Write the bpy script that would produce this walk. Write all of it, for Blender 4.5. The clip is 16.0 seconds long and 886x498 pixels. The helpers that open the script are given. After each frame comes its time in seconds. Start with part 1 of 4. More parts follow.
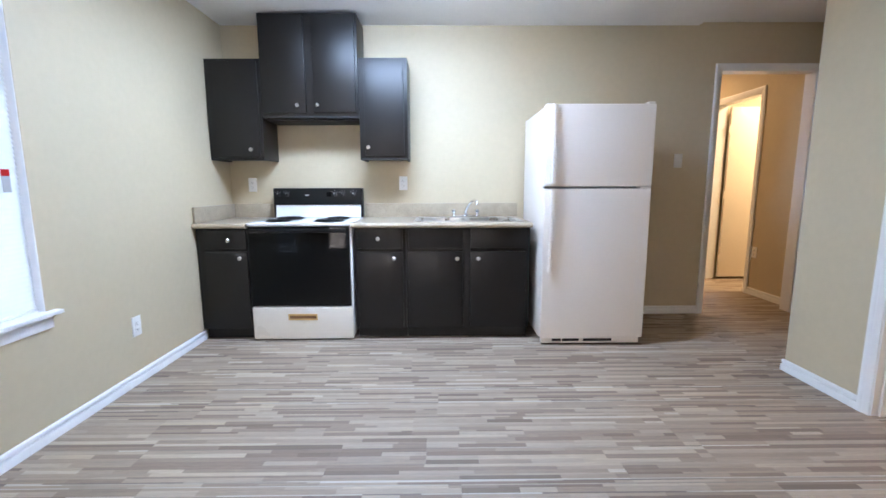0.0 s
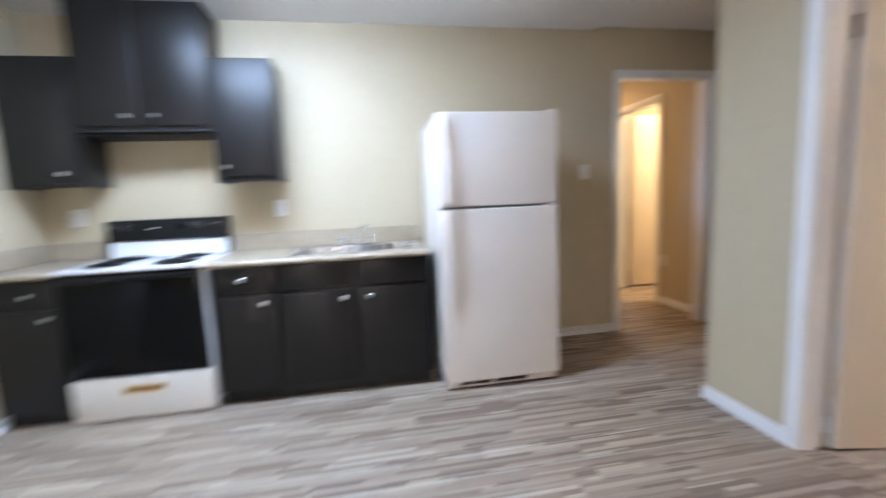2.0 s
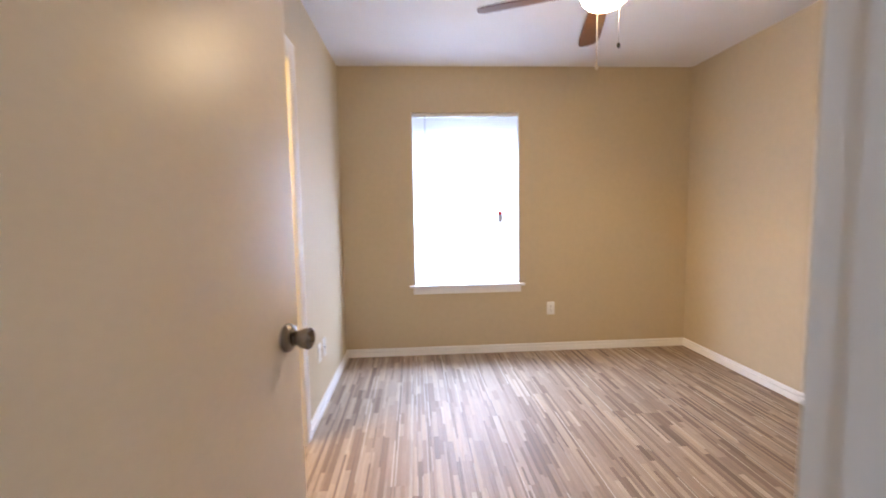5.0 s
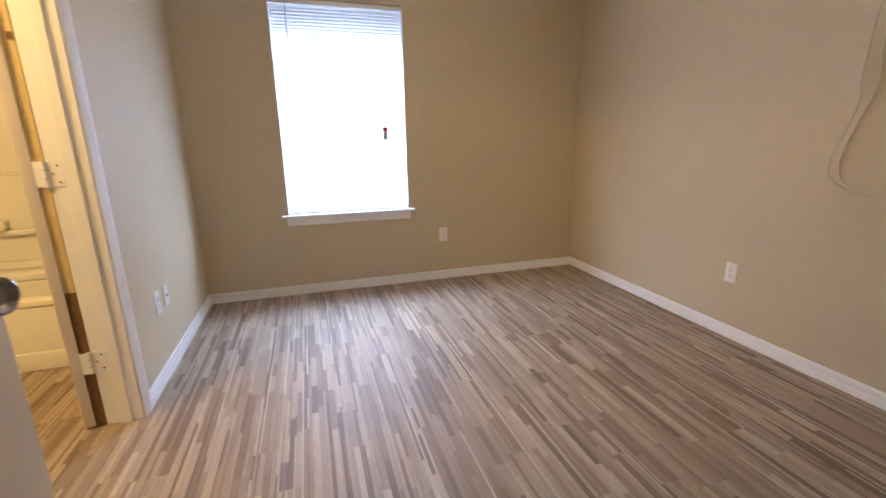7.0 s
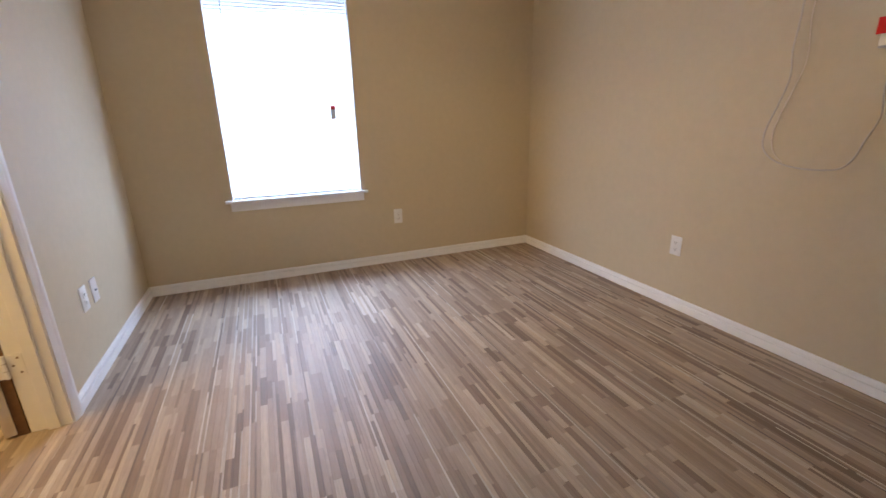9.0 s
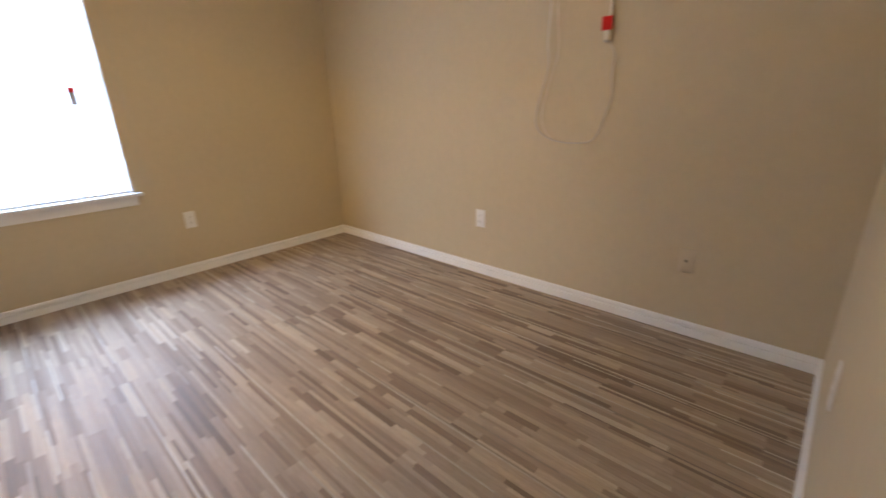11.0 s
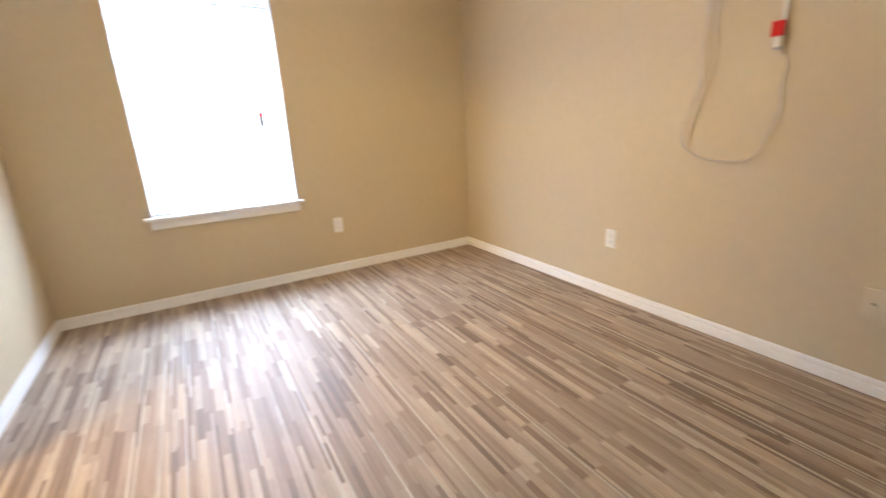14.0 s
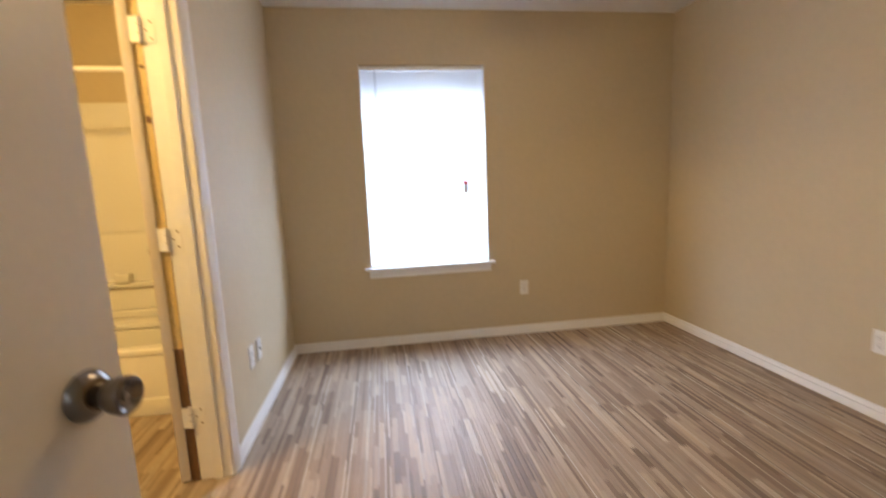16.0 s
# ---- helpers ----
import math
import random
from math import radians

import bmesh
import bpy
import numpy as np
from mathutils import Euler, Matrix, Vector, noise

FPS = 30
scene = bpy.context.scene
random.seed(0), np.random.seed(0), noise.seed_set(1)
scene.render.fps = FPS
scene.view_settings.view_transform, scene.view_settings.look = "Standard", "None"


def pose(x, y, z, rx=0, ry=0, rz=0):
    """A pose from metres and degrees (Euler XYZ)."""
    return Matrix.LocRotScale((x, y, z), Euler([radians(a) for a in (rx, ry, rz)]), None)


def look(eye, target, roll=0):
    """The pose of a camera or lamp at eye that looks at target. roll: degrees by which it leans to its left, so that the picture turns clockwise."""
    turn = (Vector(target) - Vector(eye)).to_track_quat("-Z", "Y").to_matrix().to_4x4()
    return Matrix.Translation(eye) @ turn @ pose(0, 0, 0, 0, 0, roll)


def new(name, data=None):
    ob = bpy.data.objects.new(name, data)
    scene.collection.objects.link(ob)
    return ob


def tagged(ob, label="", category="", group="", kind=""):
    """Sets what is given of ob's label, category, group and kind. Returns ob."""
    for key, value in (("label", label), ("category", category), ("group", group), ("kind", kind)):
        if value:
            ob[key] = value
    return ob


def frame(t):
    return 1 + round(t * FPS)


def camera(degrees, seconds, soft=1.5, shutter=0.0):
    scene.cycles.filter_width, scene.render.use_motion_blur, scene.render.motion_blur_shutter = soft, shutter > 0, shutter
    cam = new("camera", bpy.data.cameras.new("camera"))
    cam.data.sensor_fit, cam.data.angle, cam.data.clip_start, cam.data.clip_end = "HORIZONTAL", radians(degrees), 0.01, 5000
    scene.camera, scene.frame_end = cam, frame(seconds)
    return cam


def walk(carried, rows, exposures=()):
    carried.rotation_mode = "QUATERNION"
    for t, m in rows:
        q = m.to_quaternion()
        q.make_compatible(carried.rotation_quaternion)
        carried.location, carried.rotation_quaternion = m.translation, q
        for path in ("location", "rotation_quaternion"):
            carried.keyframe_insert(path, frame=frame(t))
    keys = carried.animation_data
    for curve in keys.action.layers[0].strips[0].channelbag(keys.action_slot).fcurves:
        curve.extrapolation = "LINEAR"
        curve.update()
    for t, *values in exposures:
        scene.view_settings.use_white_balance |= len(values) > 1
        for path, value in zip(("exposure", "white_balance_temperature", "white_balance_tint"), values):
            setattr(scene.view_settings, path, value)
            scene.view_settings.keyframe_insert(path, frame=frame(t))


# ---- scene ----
cam = camera(91.8, 16.0, shutter=0.8)
PATH = [
    (0, (0.241, 0.266, 1.131), (0.26, 2.245, 0.843), -0.2),
    (0.5, (0.213, 0.292, 1.127), (0.188, 2.27, 0.833), -0.6),
    (1, (0.237, 0.375, 1.119), (0.158, 2.349, 0.805), -1.4),
    (1.5, (0.337, 0.551, 1.149), (0.273, 2.526, 0.835), -0.7),
    (2, (0.531, 0.737, 1.195), (0.877, 2.692, 0.951), -2.4),
    (2.5, (0.744, 1.013, 1.244), (1.882, 2.648, 1.072), -2.2),
    (3, (1.048, 1.226, 1.25), (2.616, 2.46, 1.116), -2.4),
    (3.5, (1.328, 1.448, 1.274), (3.103, 2.361, 1.152), -1.4),
    (4, (1.591, 1.624, 1.278), (3.531, 2.1, 1.183), -2.1),
    (4.5, (1.89, 1.692, 1.256), (3.883, 1.809, 1.127), -1.9),
    (5, (2.174, 1.71, 1.248), (4.163, 1.586, 1.074), -1.0),
    (7.5, (2.519, 1.529, 1.131), (4.344, 0.908, 0.599), -0.9),
    (8, (2.513, 1.509, 1.134), (4.322, 0.861, 0.58), -1.2),
    (10.5, (2.588, 1.464, 1.113), (4.098, 0.314, 0.481), -1.5),
    (11, (2.59, 1.439, 1.106), (3.89, 0.065, 0.456), -1.7),
    (11.5, (2.59, 1.423, 1.091), (3.794, -0.042, 0.454), -2.0),
    (12, (2.593, 1.433, 1.102), (3.806, -0.023, 0.464), -1.8),
    (12.5, (2.595, 1.443, 1.111), (3.871, 0.034, 0.49), -2.3),
    (13, (2.594, 1.456, 1.113), (3.973, 0.145, 0.497), -1.9),
    (13.5, (2.581, 1.473, 1.116), (4.09, 0.314, 0.497), -2.3),
    (14, (2.576, 1.491, 1.12), (4.235, 0.528, 0.553), -2.7),
    (14.5, (2.573, 1.529, 1.137), (4.376, 0.824, 0.636), -2.6),
    (15, (2.583, 1.559, 1.133), (4.457, 1.044, 0.665), -2.3),
    (15.5, (2.584, 1.58, 1.151), (4.492, 1.163, 0.718), -2.3),
    (16, (2.618, 1.623, 1.205), (4.578, 1.352, 0.916), -2.4),
]
# the camera's own brightening and white balance on the way
EXPOSURES = [(0.0, 0.63, 5760, 17), (1.5, 0.60, 5760, 17), (2.5, 0.58, 5950, 17), (3.5, 0.58, 6450, 18), (4.4, 0.26, 6420, 18), (5.0, 0.06, 6020, 15), (7.5, -0.50, 5880, 13),
             (8.2, -0.51, 5880, 13), (10.5, -0.51, 6050, 12), (11.0, -0.42, 6200, 10), (11.5, 0.02, 6150, 8), (12.0, 0.30, 6100, 7), (12.5, 0.48, 6100, 7),
             (14.0, 0.31, 6200, 8), (15.0, -0.17, 6200, 10), (16.0, -0.48, 6480, 11)]
walk(cam, [(t, look(eye, target, roll)) for t, eye, target, roll in PATH], EXPOSURES)

# ---- light ----
world = bpy.data.worlds.new("sky")
scene.world = world
world.use_nodes = True
wn = world.node_tree.nodes
sky = wn.new("ShaderNodeTexSky")
sky.sky_type = "NISHITA"
sky.sun_disc = False
sky.sun_elevation = radians(50)
sky.sun_rotation = radians(200)
wn["Background"].inputs["Strength"].default_value = 0.12
world.node_tree.links.new(sky.outputs["Color"], wn["Background"].inputs["Color"])

sun = new("sun", bpy.data.lights.new("sun", "SUN"))
sun.data.energy = 1.0
sun.data.angle = radians(10)
sun.data.color = (1.0, 0.96, 0.9)
sun.matrix_world = look((0, 0, 20), (3, 8, 0))


def area_lamp(name, eye, target, width, height, watts, colour):
    lamp = new(name, bpy.data.lights.new(name, "AREA"))
    lamp.data.shape, lamp.data.size, lamp.data.size_y = "RECTANGLE", width, height
    lamp.data.energy, lamp.data.color = watts, colour
    lamp.matrix_world = look(eye, target)
    return lamp


area_lamp("kitchen_window_daylight", (-1.66, 1.70, 1.29), (0, 1.70, 1.29), 0.84, 1.36, 6.5, (0.72, 0.86, 1.0))
# warm fill added behind the camera; no such source is known there
area_lamp("living_room_fill_light", (-0.656, -3.09, 1.31), (-0.656, 0, 1.31), 0.84, 1.40, 78, (1.0, 0.85, 0.69))
area_lamp("bedroom_window_daylight", (5.985, 1.272, 1.205), (0, 1.272, 1.205), 0.84, 1.15, 126, (0.58, 0.72, 1.0))
area_lamp("bathroom_wall_lamp", (3.76, 3.35, 2.25), (4.6, 2.50, 0.60), 0.5, 0.14, 54, (1.0, 0.65, 0.23))
area_lamp("side_room_ceiling_lamp", (4.3, 4.7, 2.43), (4.3, 4.7, 0), 0.3, 0.3, 36, (1.0, 0.74, 0.40))
area_lamp("hall_ceiling_lamp", (2.85, 5.6, 2.43), (2.85, 5.6, 0), 0.25, 0.25, 11, (1.0, 0.63, 0.28))

area_lamp("hall_end_window_daylight", (3.875, 6.70, 1.325), (3.875, 0, 1.325), 0.28, 0.74, 5, (0.80, 0.88, 1.0))

# ---- materials ----


def material(name, colour, rough=0.5, metal=0.0, var=0.06, scale=3.0, fine=60.0, bump=0.0, bump_scale=200.0,
             rough_var=0.05, stretch=(1, 1, 1), coat=0.0, emission=0.0, transmission=0.0, spec=0.5):
    m = bpy.data.materials.new(name)
    m.use_nodes = True
    n, link = m.node_tree.nodes, m.node_tree.links.new
    p = n["Principled BSDF"]
    p.inputs["Metallic"].default_value = metal
    p.inputs["Coat Weight"].default_value = coat
    p.inputs["Specular IOR Level"].default_value = spec
    p.inputs["Coat Roughness"].default_value = 0.15
    p.inputs["Transmission Weight"].default_value = transmission
    geo = n.new("ShaderNodeNewGeometry")
    mapping = n.new("ShaderNodeMapping")
    mapping.inputs["Scale"].default_value = stretch
    link(geo.outputs["Position"], mapping.inputs["Vector"])
    big, small = n.new("ShaderNodeTexNoise"), n.new("ShaderNodeTexNoise")
    for tex, s, d in ((big, scale, 3), (small, fine, 2)):
        tex.inputs["Scale"].default_value = s
        tex.inputs["Detail"].default_value = d
        link(mapping.outputs["Vector"], tex.inputs["Vector"])
    add = n.new("ShaderNodeMath")
    add.operation = "ADD"
    link(big.outputs["Fac"], add.inputs[0])
    link(small.outputs["Fac"], add.inputs[1])
    level = n.new("ShaderNodeMapRange")
    level.inputs["From Min"].default_value, level.inputs["From Max"].default_value = 0.6, 1.4
    level.inputs["To Min"].default_value, level.inputs["To Max"].default_value = 1 - var, 1 + var
    link(add.outputs[0], level.inputs["Value"])
    tint = n.new("ShaderNodeVectorMath")
    tint.operation = "SCALE"
    tint.inputs[0].default_value = colour
    link(level.outputs["Result"], tint.inputs["Scale"])
    link(tint.outputs["Vector"], p.inputs["Base Color"])
    gloss = n.new("ShaderNodeMapRange")
    gloss.inputs["To Min"].default_value, gloss.inputs["To Max"].default_value = max(rough - rough_var, 0.02), rough + rough_var
    link(big.outputs["Fac"], gloss.inputs["Value"])
    link(gloss.outputs["Result"], p.inputs["Roughness"])
    if bump:
        grain = n.new("ShaderNodeTexNoise")
        grain.inputs["Scale"].default_value = bump_scale
        grain.inputs["Detail"].default_value = 3
        link(geo.outputs["Position"], grain.inputs["Vector"])
        b = n.new("ShaderNodeBump")
        b.inputs["Strength"].default_value = bump
        b.inputs["Distance"].default_value = 0.002
        link(grain.outputs["Fac"], b.inputs["Height"])
        link(b.outputs["Normal"], p.inputs["Normal"])
    if emission:
        p.inputs["Emission Color"].default_value = (*colour, 1)
        p.inputs["Emission Strength"].default_value = emission
    return m


BODY_TONES = ((0.0, (0.157, 0.107, 0.074)), (0.12, (0.216, 0.154, 0.107)), (0.30, (0.286, 0.214, 0.152)), (0.55, (0.336, 0.258, 0.186)),
              (0.80, (0.381, 0.300, 0.219)), (0.93, (0.431, 0.334, 0.234)), (1.0, (0.484, 0.408, 0.318)))
LINE_TONES = ((0.0, (0.145, 0.103, 0.077)), (0.22, (0.210, 0.158, 0.118)), (0.40, (0.36, 0.30, 0.23)), (0.70, (0.47, 0.41, 0.33)), (1.0, (0.56, 0.50, 0.415)))


def strip_material(name, single, tones):
    """Printed laminate strips; every strip takes a tone of its own."""
    m = material(name, (1, 1, 1), 0.56, var=0.22, scale=9.0, fine=48.0, stretch=(0.45, 8, 1), rough_var=0.08, bump=0.06, bump_scale=60, spec=0.72)
    n, link = m.node_tree.nodes, m.node_tree.links.new
    ramp = n.new("ShaderNodeValToRGB")
    ramp.color_ramp.interpolation = "LINEAR"
    while len(ramp.color_ramp.elements) < len(tones):
        ramp.color_ramp.elements.new(0.5)
    for element, (at, c) in zip(ramp.color_ramp.elements, tones):
        element.position, element.color = at, (*c, 1)
    if single:
        link(n.new("ShaderNodeObjectInfo").outputs["Random"], ramp.inputs["Fac"])
    else:
        link(n.new("ShaderNodeNewGeometry").outputs["Random Per Island"], ramp.inputs["Fac"])
    tint = next(x for x in n if x.bl_idname == "ShaderNodeVectorMath")
    link(ramp.outputs["Color"], tint.inputs[0])
    return m


def slat_material():
    m = bpy.data.materials.new("blind_vinyl")
    m.use_nodes = True
    n, link = m.node_tree.nodes, m.node_tree.links.new
    p = n["Principled BSDF"]
    p.inputs["Base Color"].default_value = (0.85, 0.86, 0.86, 1)
    p.inputs["Roughness"].default_value = 0.45
    thin = n.new("ShaderNodeBsdfTranslucent")
    thin.inputs["Color"].default_value = (0.9, 0.92, 0.93, 1)
    mix = n.new("ShaderNodeMixShader")
    mix.inputs["Fac"].default_value = 0.4
    link(p.outputs["BSDF"], mix.inputs[1])
    link(thin.outputs["BSDF"], mix.inputs[2])
    link(mix.outputs["Shader"], n["Material Output"].inputs["Surface"])
    return m


WALL = material("beige_wall_paint", (0.558, 0.468, 0.312), 0.60, var=0.035, scale=1.3, fine=25, bump=0.25, bump_scale=170)
CEILING = material("white_ceiling_paint", (0.84, 0.83, 0.82), 0.9, var=0.03, bump=0.6, bump_scale=120)
TRIM = material("white_trim_paint", (0.85, 0.845, 0.83), 0.38, var=0.03, fine=30, bump=0.08, bump_scale=90)
DOOR = material("ivory_door_paint", (0.77, 0.69, 0.565), 0.36, var=0.03, scale=2, bump=0.10, bump_scale=110, rough_var=0.06)
UNDERLAY = material("dark_floor_underlay", (0.14, 0.10, 0.075), 0.6)
STRIP_ONE = strip_material("laminate_strip", True, BODY_TONES)
STRIP_ALL = strip_material("laminate_strips", False, BODY_TONES)
LINE_ONE = strip_material("thin_laminate_strip", True, LINE_TONES)
LINE_ALL = strip_material("thin_laminate_strips", False, LINE_TONES)
CABINET = material("charcoal_cabinet_paint", (0.0085, 0.0068, 0.0060), 0.38, var=0.16, scale=4, fine=40, bump=0.14, bump_scale=70, spec=0.38)
CABINET_DARK = material("charcoal_cabinet_inside", (0.014, 0.013, 0.013), 0.6, var=0.15)
COUNTER = material("beige_laminate_counter", (0.39, 0.318, 0.222), 0.35, var=0.20, scale=14, fine=160)
# its warm tint carries the warm light on the refrigerator's front
APPLIANCE = material("white_appliance_enamel", (0.80, 0.735, 0.66), 0.30, var=0.015, bump=0.05, bump_scale=260)
APPLIANCE_GREY = material("grey_appliance_plastic", (0.36, 0.36, 0.36), 0.5)
ENAMEL = material("white_range_enamel", (0.82, 0.82, 0.81), 0.22, var=0.02)
# range enamel again, with dim warm bounce light put into its colour
WARM_LIT_ENAMEL = material("warm_lit_range_enamel", (0.74, 0.695, 0.61), 0.28, var=0.02)
BLACK_GLASS = material("black_oven_glass", (0.005, 0.005, 0.005), 0.06, var=0.1, rough_var=0.02, spec=0.14)
BLACK = material("black_enamel", (0.007, 0.007, 0.007), 0.32, var=0.2, spec=0.25)
RUBBER = material("black_rubber_and_slot_shade", (0.02, 0.02, 0.02), 0.8, var=0.2)
BRONZE = material("gold_handle_plastic", (0.55, 0.35, 0.12), 0.4, var=0.08)
STEEL = material("brushed_sink_steel", (0.62, 0.62, 0.61), 0.28, metal=1.0, var=0.06, scale=8)
CHROME = material("chrome", (0.80, 0.80, 0.80), 0.10, metal=1.0, var=0.03, rough_var=0.03)
NICKEL = material("satin_nickel", (0.25, 0.222, 0.195), 0.27, metal=1.0, var=0.05)
BRIGHT_NICKEL = material("bright_nickel", (0.60, 0.59, 0.57), 0.28, metal=1.0, var=0.04)
PLASTIC = material("white_plastic", (0.82, 0.81, 0.78), 0.35, var=0.02)
SOCKET = material("socket_slot_dark", (0.10, 0.09, 0.08), 0.6)
PAINTED = material("painted_over_plate", (0.60, 0.51, 0.36), 0.5, var=0.03)
CORD = material("grey_white_cord_sheath", (0.54, 0.49, 0.42), 0.5, var=0.06)
PALE_LINE = material("pale_line_beside_cord", (0.68, 0.59, 0.47), 0.55, var=0.06)
CABLE = material("white_cable_sheath", (0.74, 0.70, 0.62), 0.5, var=0.04)
RED = material("red_warning_tag", (0.56, 0.012, 0.008), 0.6, var=0.05, spec=0.2)
MARK = material("grey_print", (0.45, 0.44, 0.44), 0.6)
VINYL = material("white_window_vinyl", (0.82, 0.83, 0.84), 0.35, var=0.02)
SLAT = slat_material()
WALNUT = material("walnut_fan_blade", (0.13, 0.055, 0.026), 0.38, var=0.25, scale=5, fine=40, stretch=(1, 1, 1))
FAN_METAL = material("antique_pewter_metal", (0.36, 0.33, 0.29), 0.32, metal=1.0, var=0.06)
LAMP_GLASS = material("lit_frosted_lamp_glass", (1.0, 0.72, 0.40), 0.4, emission=122.0)
KITCHEN_GLASS = material("lit_white_lamp_glass", (0.63, 0.80, 1.0), 0.4, emission=42.0)
TUB = material("white_tub_acrylic", (0.80, 0.78, 0.72), 0.22, var=0.02)
# yellow lamplight from the bathroom is put into this paint's colour
LAMPLIT = material("lamplit_yellow_paint", (0.66, 0.50, 0.22), 0.4, var=0.16, scale=9, fine=50)
# bare wood on the jamb, and painted shade in the drawer grip
STAIN_AND_SHADE = material("bare_wood_and_recess_shade", (0.17, 0.085, 0.035), 0.7, var=0.25, scale=20)
GROUND = material("dry_grass_ground", (0.16, 0.16, 0.09), 0.9, var=0.3, scale=0.5)
GLASS = bpy.data.materials.new("window_glass")
GLASS.use_nodes = True
GLASS.node_tree.nodes["Principled BSDF"].inputs["Transmission Weight"].default_value = 1.0
GLASS.node_tree.nodes["Principled BSDF"].inputs["Roughness"].default_value = 0.02
GLASS.node_tree.nodes["Principled BSDF"].inputs["IOR"].default_value = 1.45

# ---- building helpers ----


def add_box(bm, lo, hi, bevel=0.0, segments=2):
    made = bmesh.ops.create_cube(bm, size=1.0)["verts"]
    for v in made:
        v.co = Vector([lo[i] + (v.co[i] + 0.5) * (hi[i] - lo[i]) for i in range(3)])
    if bevel:
        edges = list({e for v in made for e in v.link_edges})
        bmesh.ops.bevel(bm, geom=edges, offset=bevel, segments=segments, affect="EDGES", profile=0.6, clamp_overlap=True)


def block(lo, hi, bevel=0.0, segments=2):
    bm = bmesh.new()
    add_box(bm, lo, hi, bevel, segments)
    return bm


def add_lathe(bm, profile, m=None, steps=24):
    """Turns (radius, height) rows round the z axis; m lays the piece into the world."""
    m = m or Matrix()
    rings = []
    for r, h in profile:
        if r <= 1e-6:
            rings.append([bm.verts.new(m @ Vector((0, 0, h)))])
        else:
            rings.append([bm.verts.new(m @ Vector((r * math.cos(a), r * math.sin(a), h)))
                          for a in (2 * math.pi * k / steps for k in range(steps))])
    for a, b in zip(rings, rings[1:]):
        for k in range(steps):
            corners = [a[k % len(a)], a[(k + 1) % len(a)], b[(k + 1) % len(b)], b[k % len(b)]]
            corners = list(dict.fromkeys(corners))
            if len(corners) > 2:
                bm.faces.new(corners)
    for ring in (rings[0], rings[-1]):
        if len(ring) > 2:
            bm.faces.new(ring)
    bmesh.ops.recalc_face_normals(bm, faces=bm.faces)


def lathe(profile, m=None, steps=24):
    bm = bmesh.new()
    add_lathe(bm, profile, m, steps)
    return bm


def add_tube(bm, points, radius, steps=8):
    points = [Vector(p) for p in points]
    rings = []
    for i, p in enumerate(points):
        along = (points[min(i + 1, len(points) - 1)] - points[max(i - 1, 0)]).normalized()
        side = along.orthogonal().normalized() if i == 0 else (side - along * side.dot(along)).normalized()
        other = along.cross(side)
        r = radius[i] if isinstance(radius, (list, tuple)) else radius
        rings.append([bm.verts.new(p + r * (math.cos(a) * side + math.sin(a) * other)) for a in (2 * math.pi * k / steps for k in range(steps))])
    for a, b in zip(rings, rings[1:]):
        for k in range(steps):
            bm.faces.new((a[k], a[(k + 1) % steps], b[(k + 1) % steps], b[k]))
    bm.faces.new(rings[0][::-1])
    bm.faces.new(rings[-1])
    bmesh.ops.recalc_face_normals(bm, faces=bm.faces)


def tube(points, radius, steps=8):
    bm = bmesh.new()
    add_tube(bm, points, radius, steps)
    return bm


def smooth_path(points, steps=6):
    """A smooth line through the points (Catmull-Rom)."""
    pts = [Vector(p) for p in points]
    out = []
    for i in range(len(pts) - 1):
        a, b, c, d = pts[max(i - 1, 0)], pts[i], pts[i + 1], pts[min(i + 2, len(pts) - 1)]
        for k in range(steps):
            t = k / steps
            out.append(0.5 * (2 * b + (c - a) * t + (2 * a - 5 * b + 4 * c - d) * t * t + (3 * b - a - 3 * c + d) * t ** 3))
    return out + [pts[-1]]


def mesh_of(name, bm, mat, smooth=True):
    data = bpy.data.meshes.new(name)
    bm.to_mesh(data)
    bm.free()
    data.materials.append(mat)
    if smooth:
        data.polygons.foreach_set("use_smooth", [True] * len(data.polygons))
        data.set_sharp_from_angle(angle=radians(35))
    return data


def thing(name, x, y, z, label, category, group="", kind=""):
    ob = new(name)
    ob.empty_display_size = 0.1
    ob.location = (x, y, z)
    return tagged(ob, label, category, group, kind)


def part(name, bm, mat, parent, label=""):
    """One mesh, built in world places, under a thing or a part."""
    ob = new(name, mesh_of(name, bm, mat))
    ob.parent = parent
    if parent.parent is None and parent.type == "EMPTY":
        ob.matrix_parent_inverse = parent.matrix_basis.inverted()
    return tagged(ob, label)


def solo(name, bm, mat, label="", category="", group="", kind=""):
    return tagged(new(name, mesh_of(name, bm, mat)), label, category, group, kind)


def structure(name, boxes, mat, label, category="wall", bevel=0.0):
    bm = bmesh.new()
    for lo, hi in boxes:
        add_box(bm, lo, hi, bevel)
    return solo(name, bm, mat, label, category, "", "structure")


# ---- plan ----
TOP = 2.45          # ceiling
TOP_K = 2.425       # kitchen ceiling
WEST = -1.52        # kitchen wall with the window
NORTH = 3.975       # kitchen wall with the cabinets
DIV_A, DIV_B = 2.372, 2.497     # wall between kitchen and bedroom
BN = 2.330          # bedroom wall with the bathroom door
BW = 2.460          # the same wall, bathroom side
BE = 5.850          # bedroom window wall
BS = -0.697         # bedroom wall with the cable
W0 = (-1.10, -0.213)  # added, unseen window along x, in the south wall
W1 = (1.26, 2.147)  # kitchen window along y
W2 = (0.818, 1.726)  # bedroom window along y
SILL, HEAD = 0.60, 2.075    # bedroom window
SILL_K, HEAD_K = 0.568, 2.05  # kitchen window and the added one
JT = 0.018          # jamb thickness
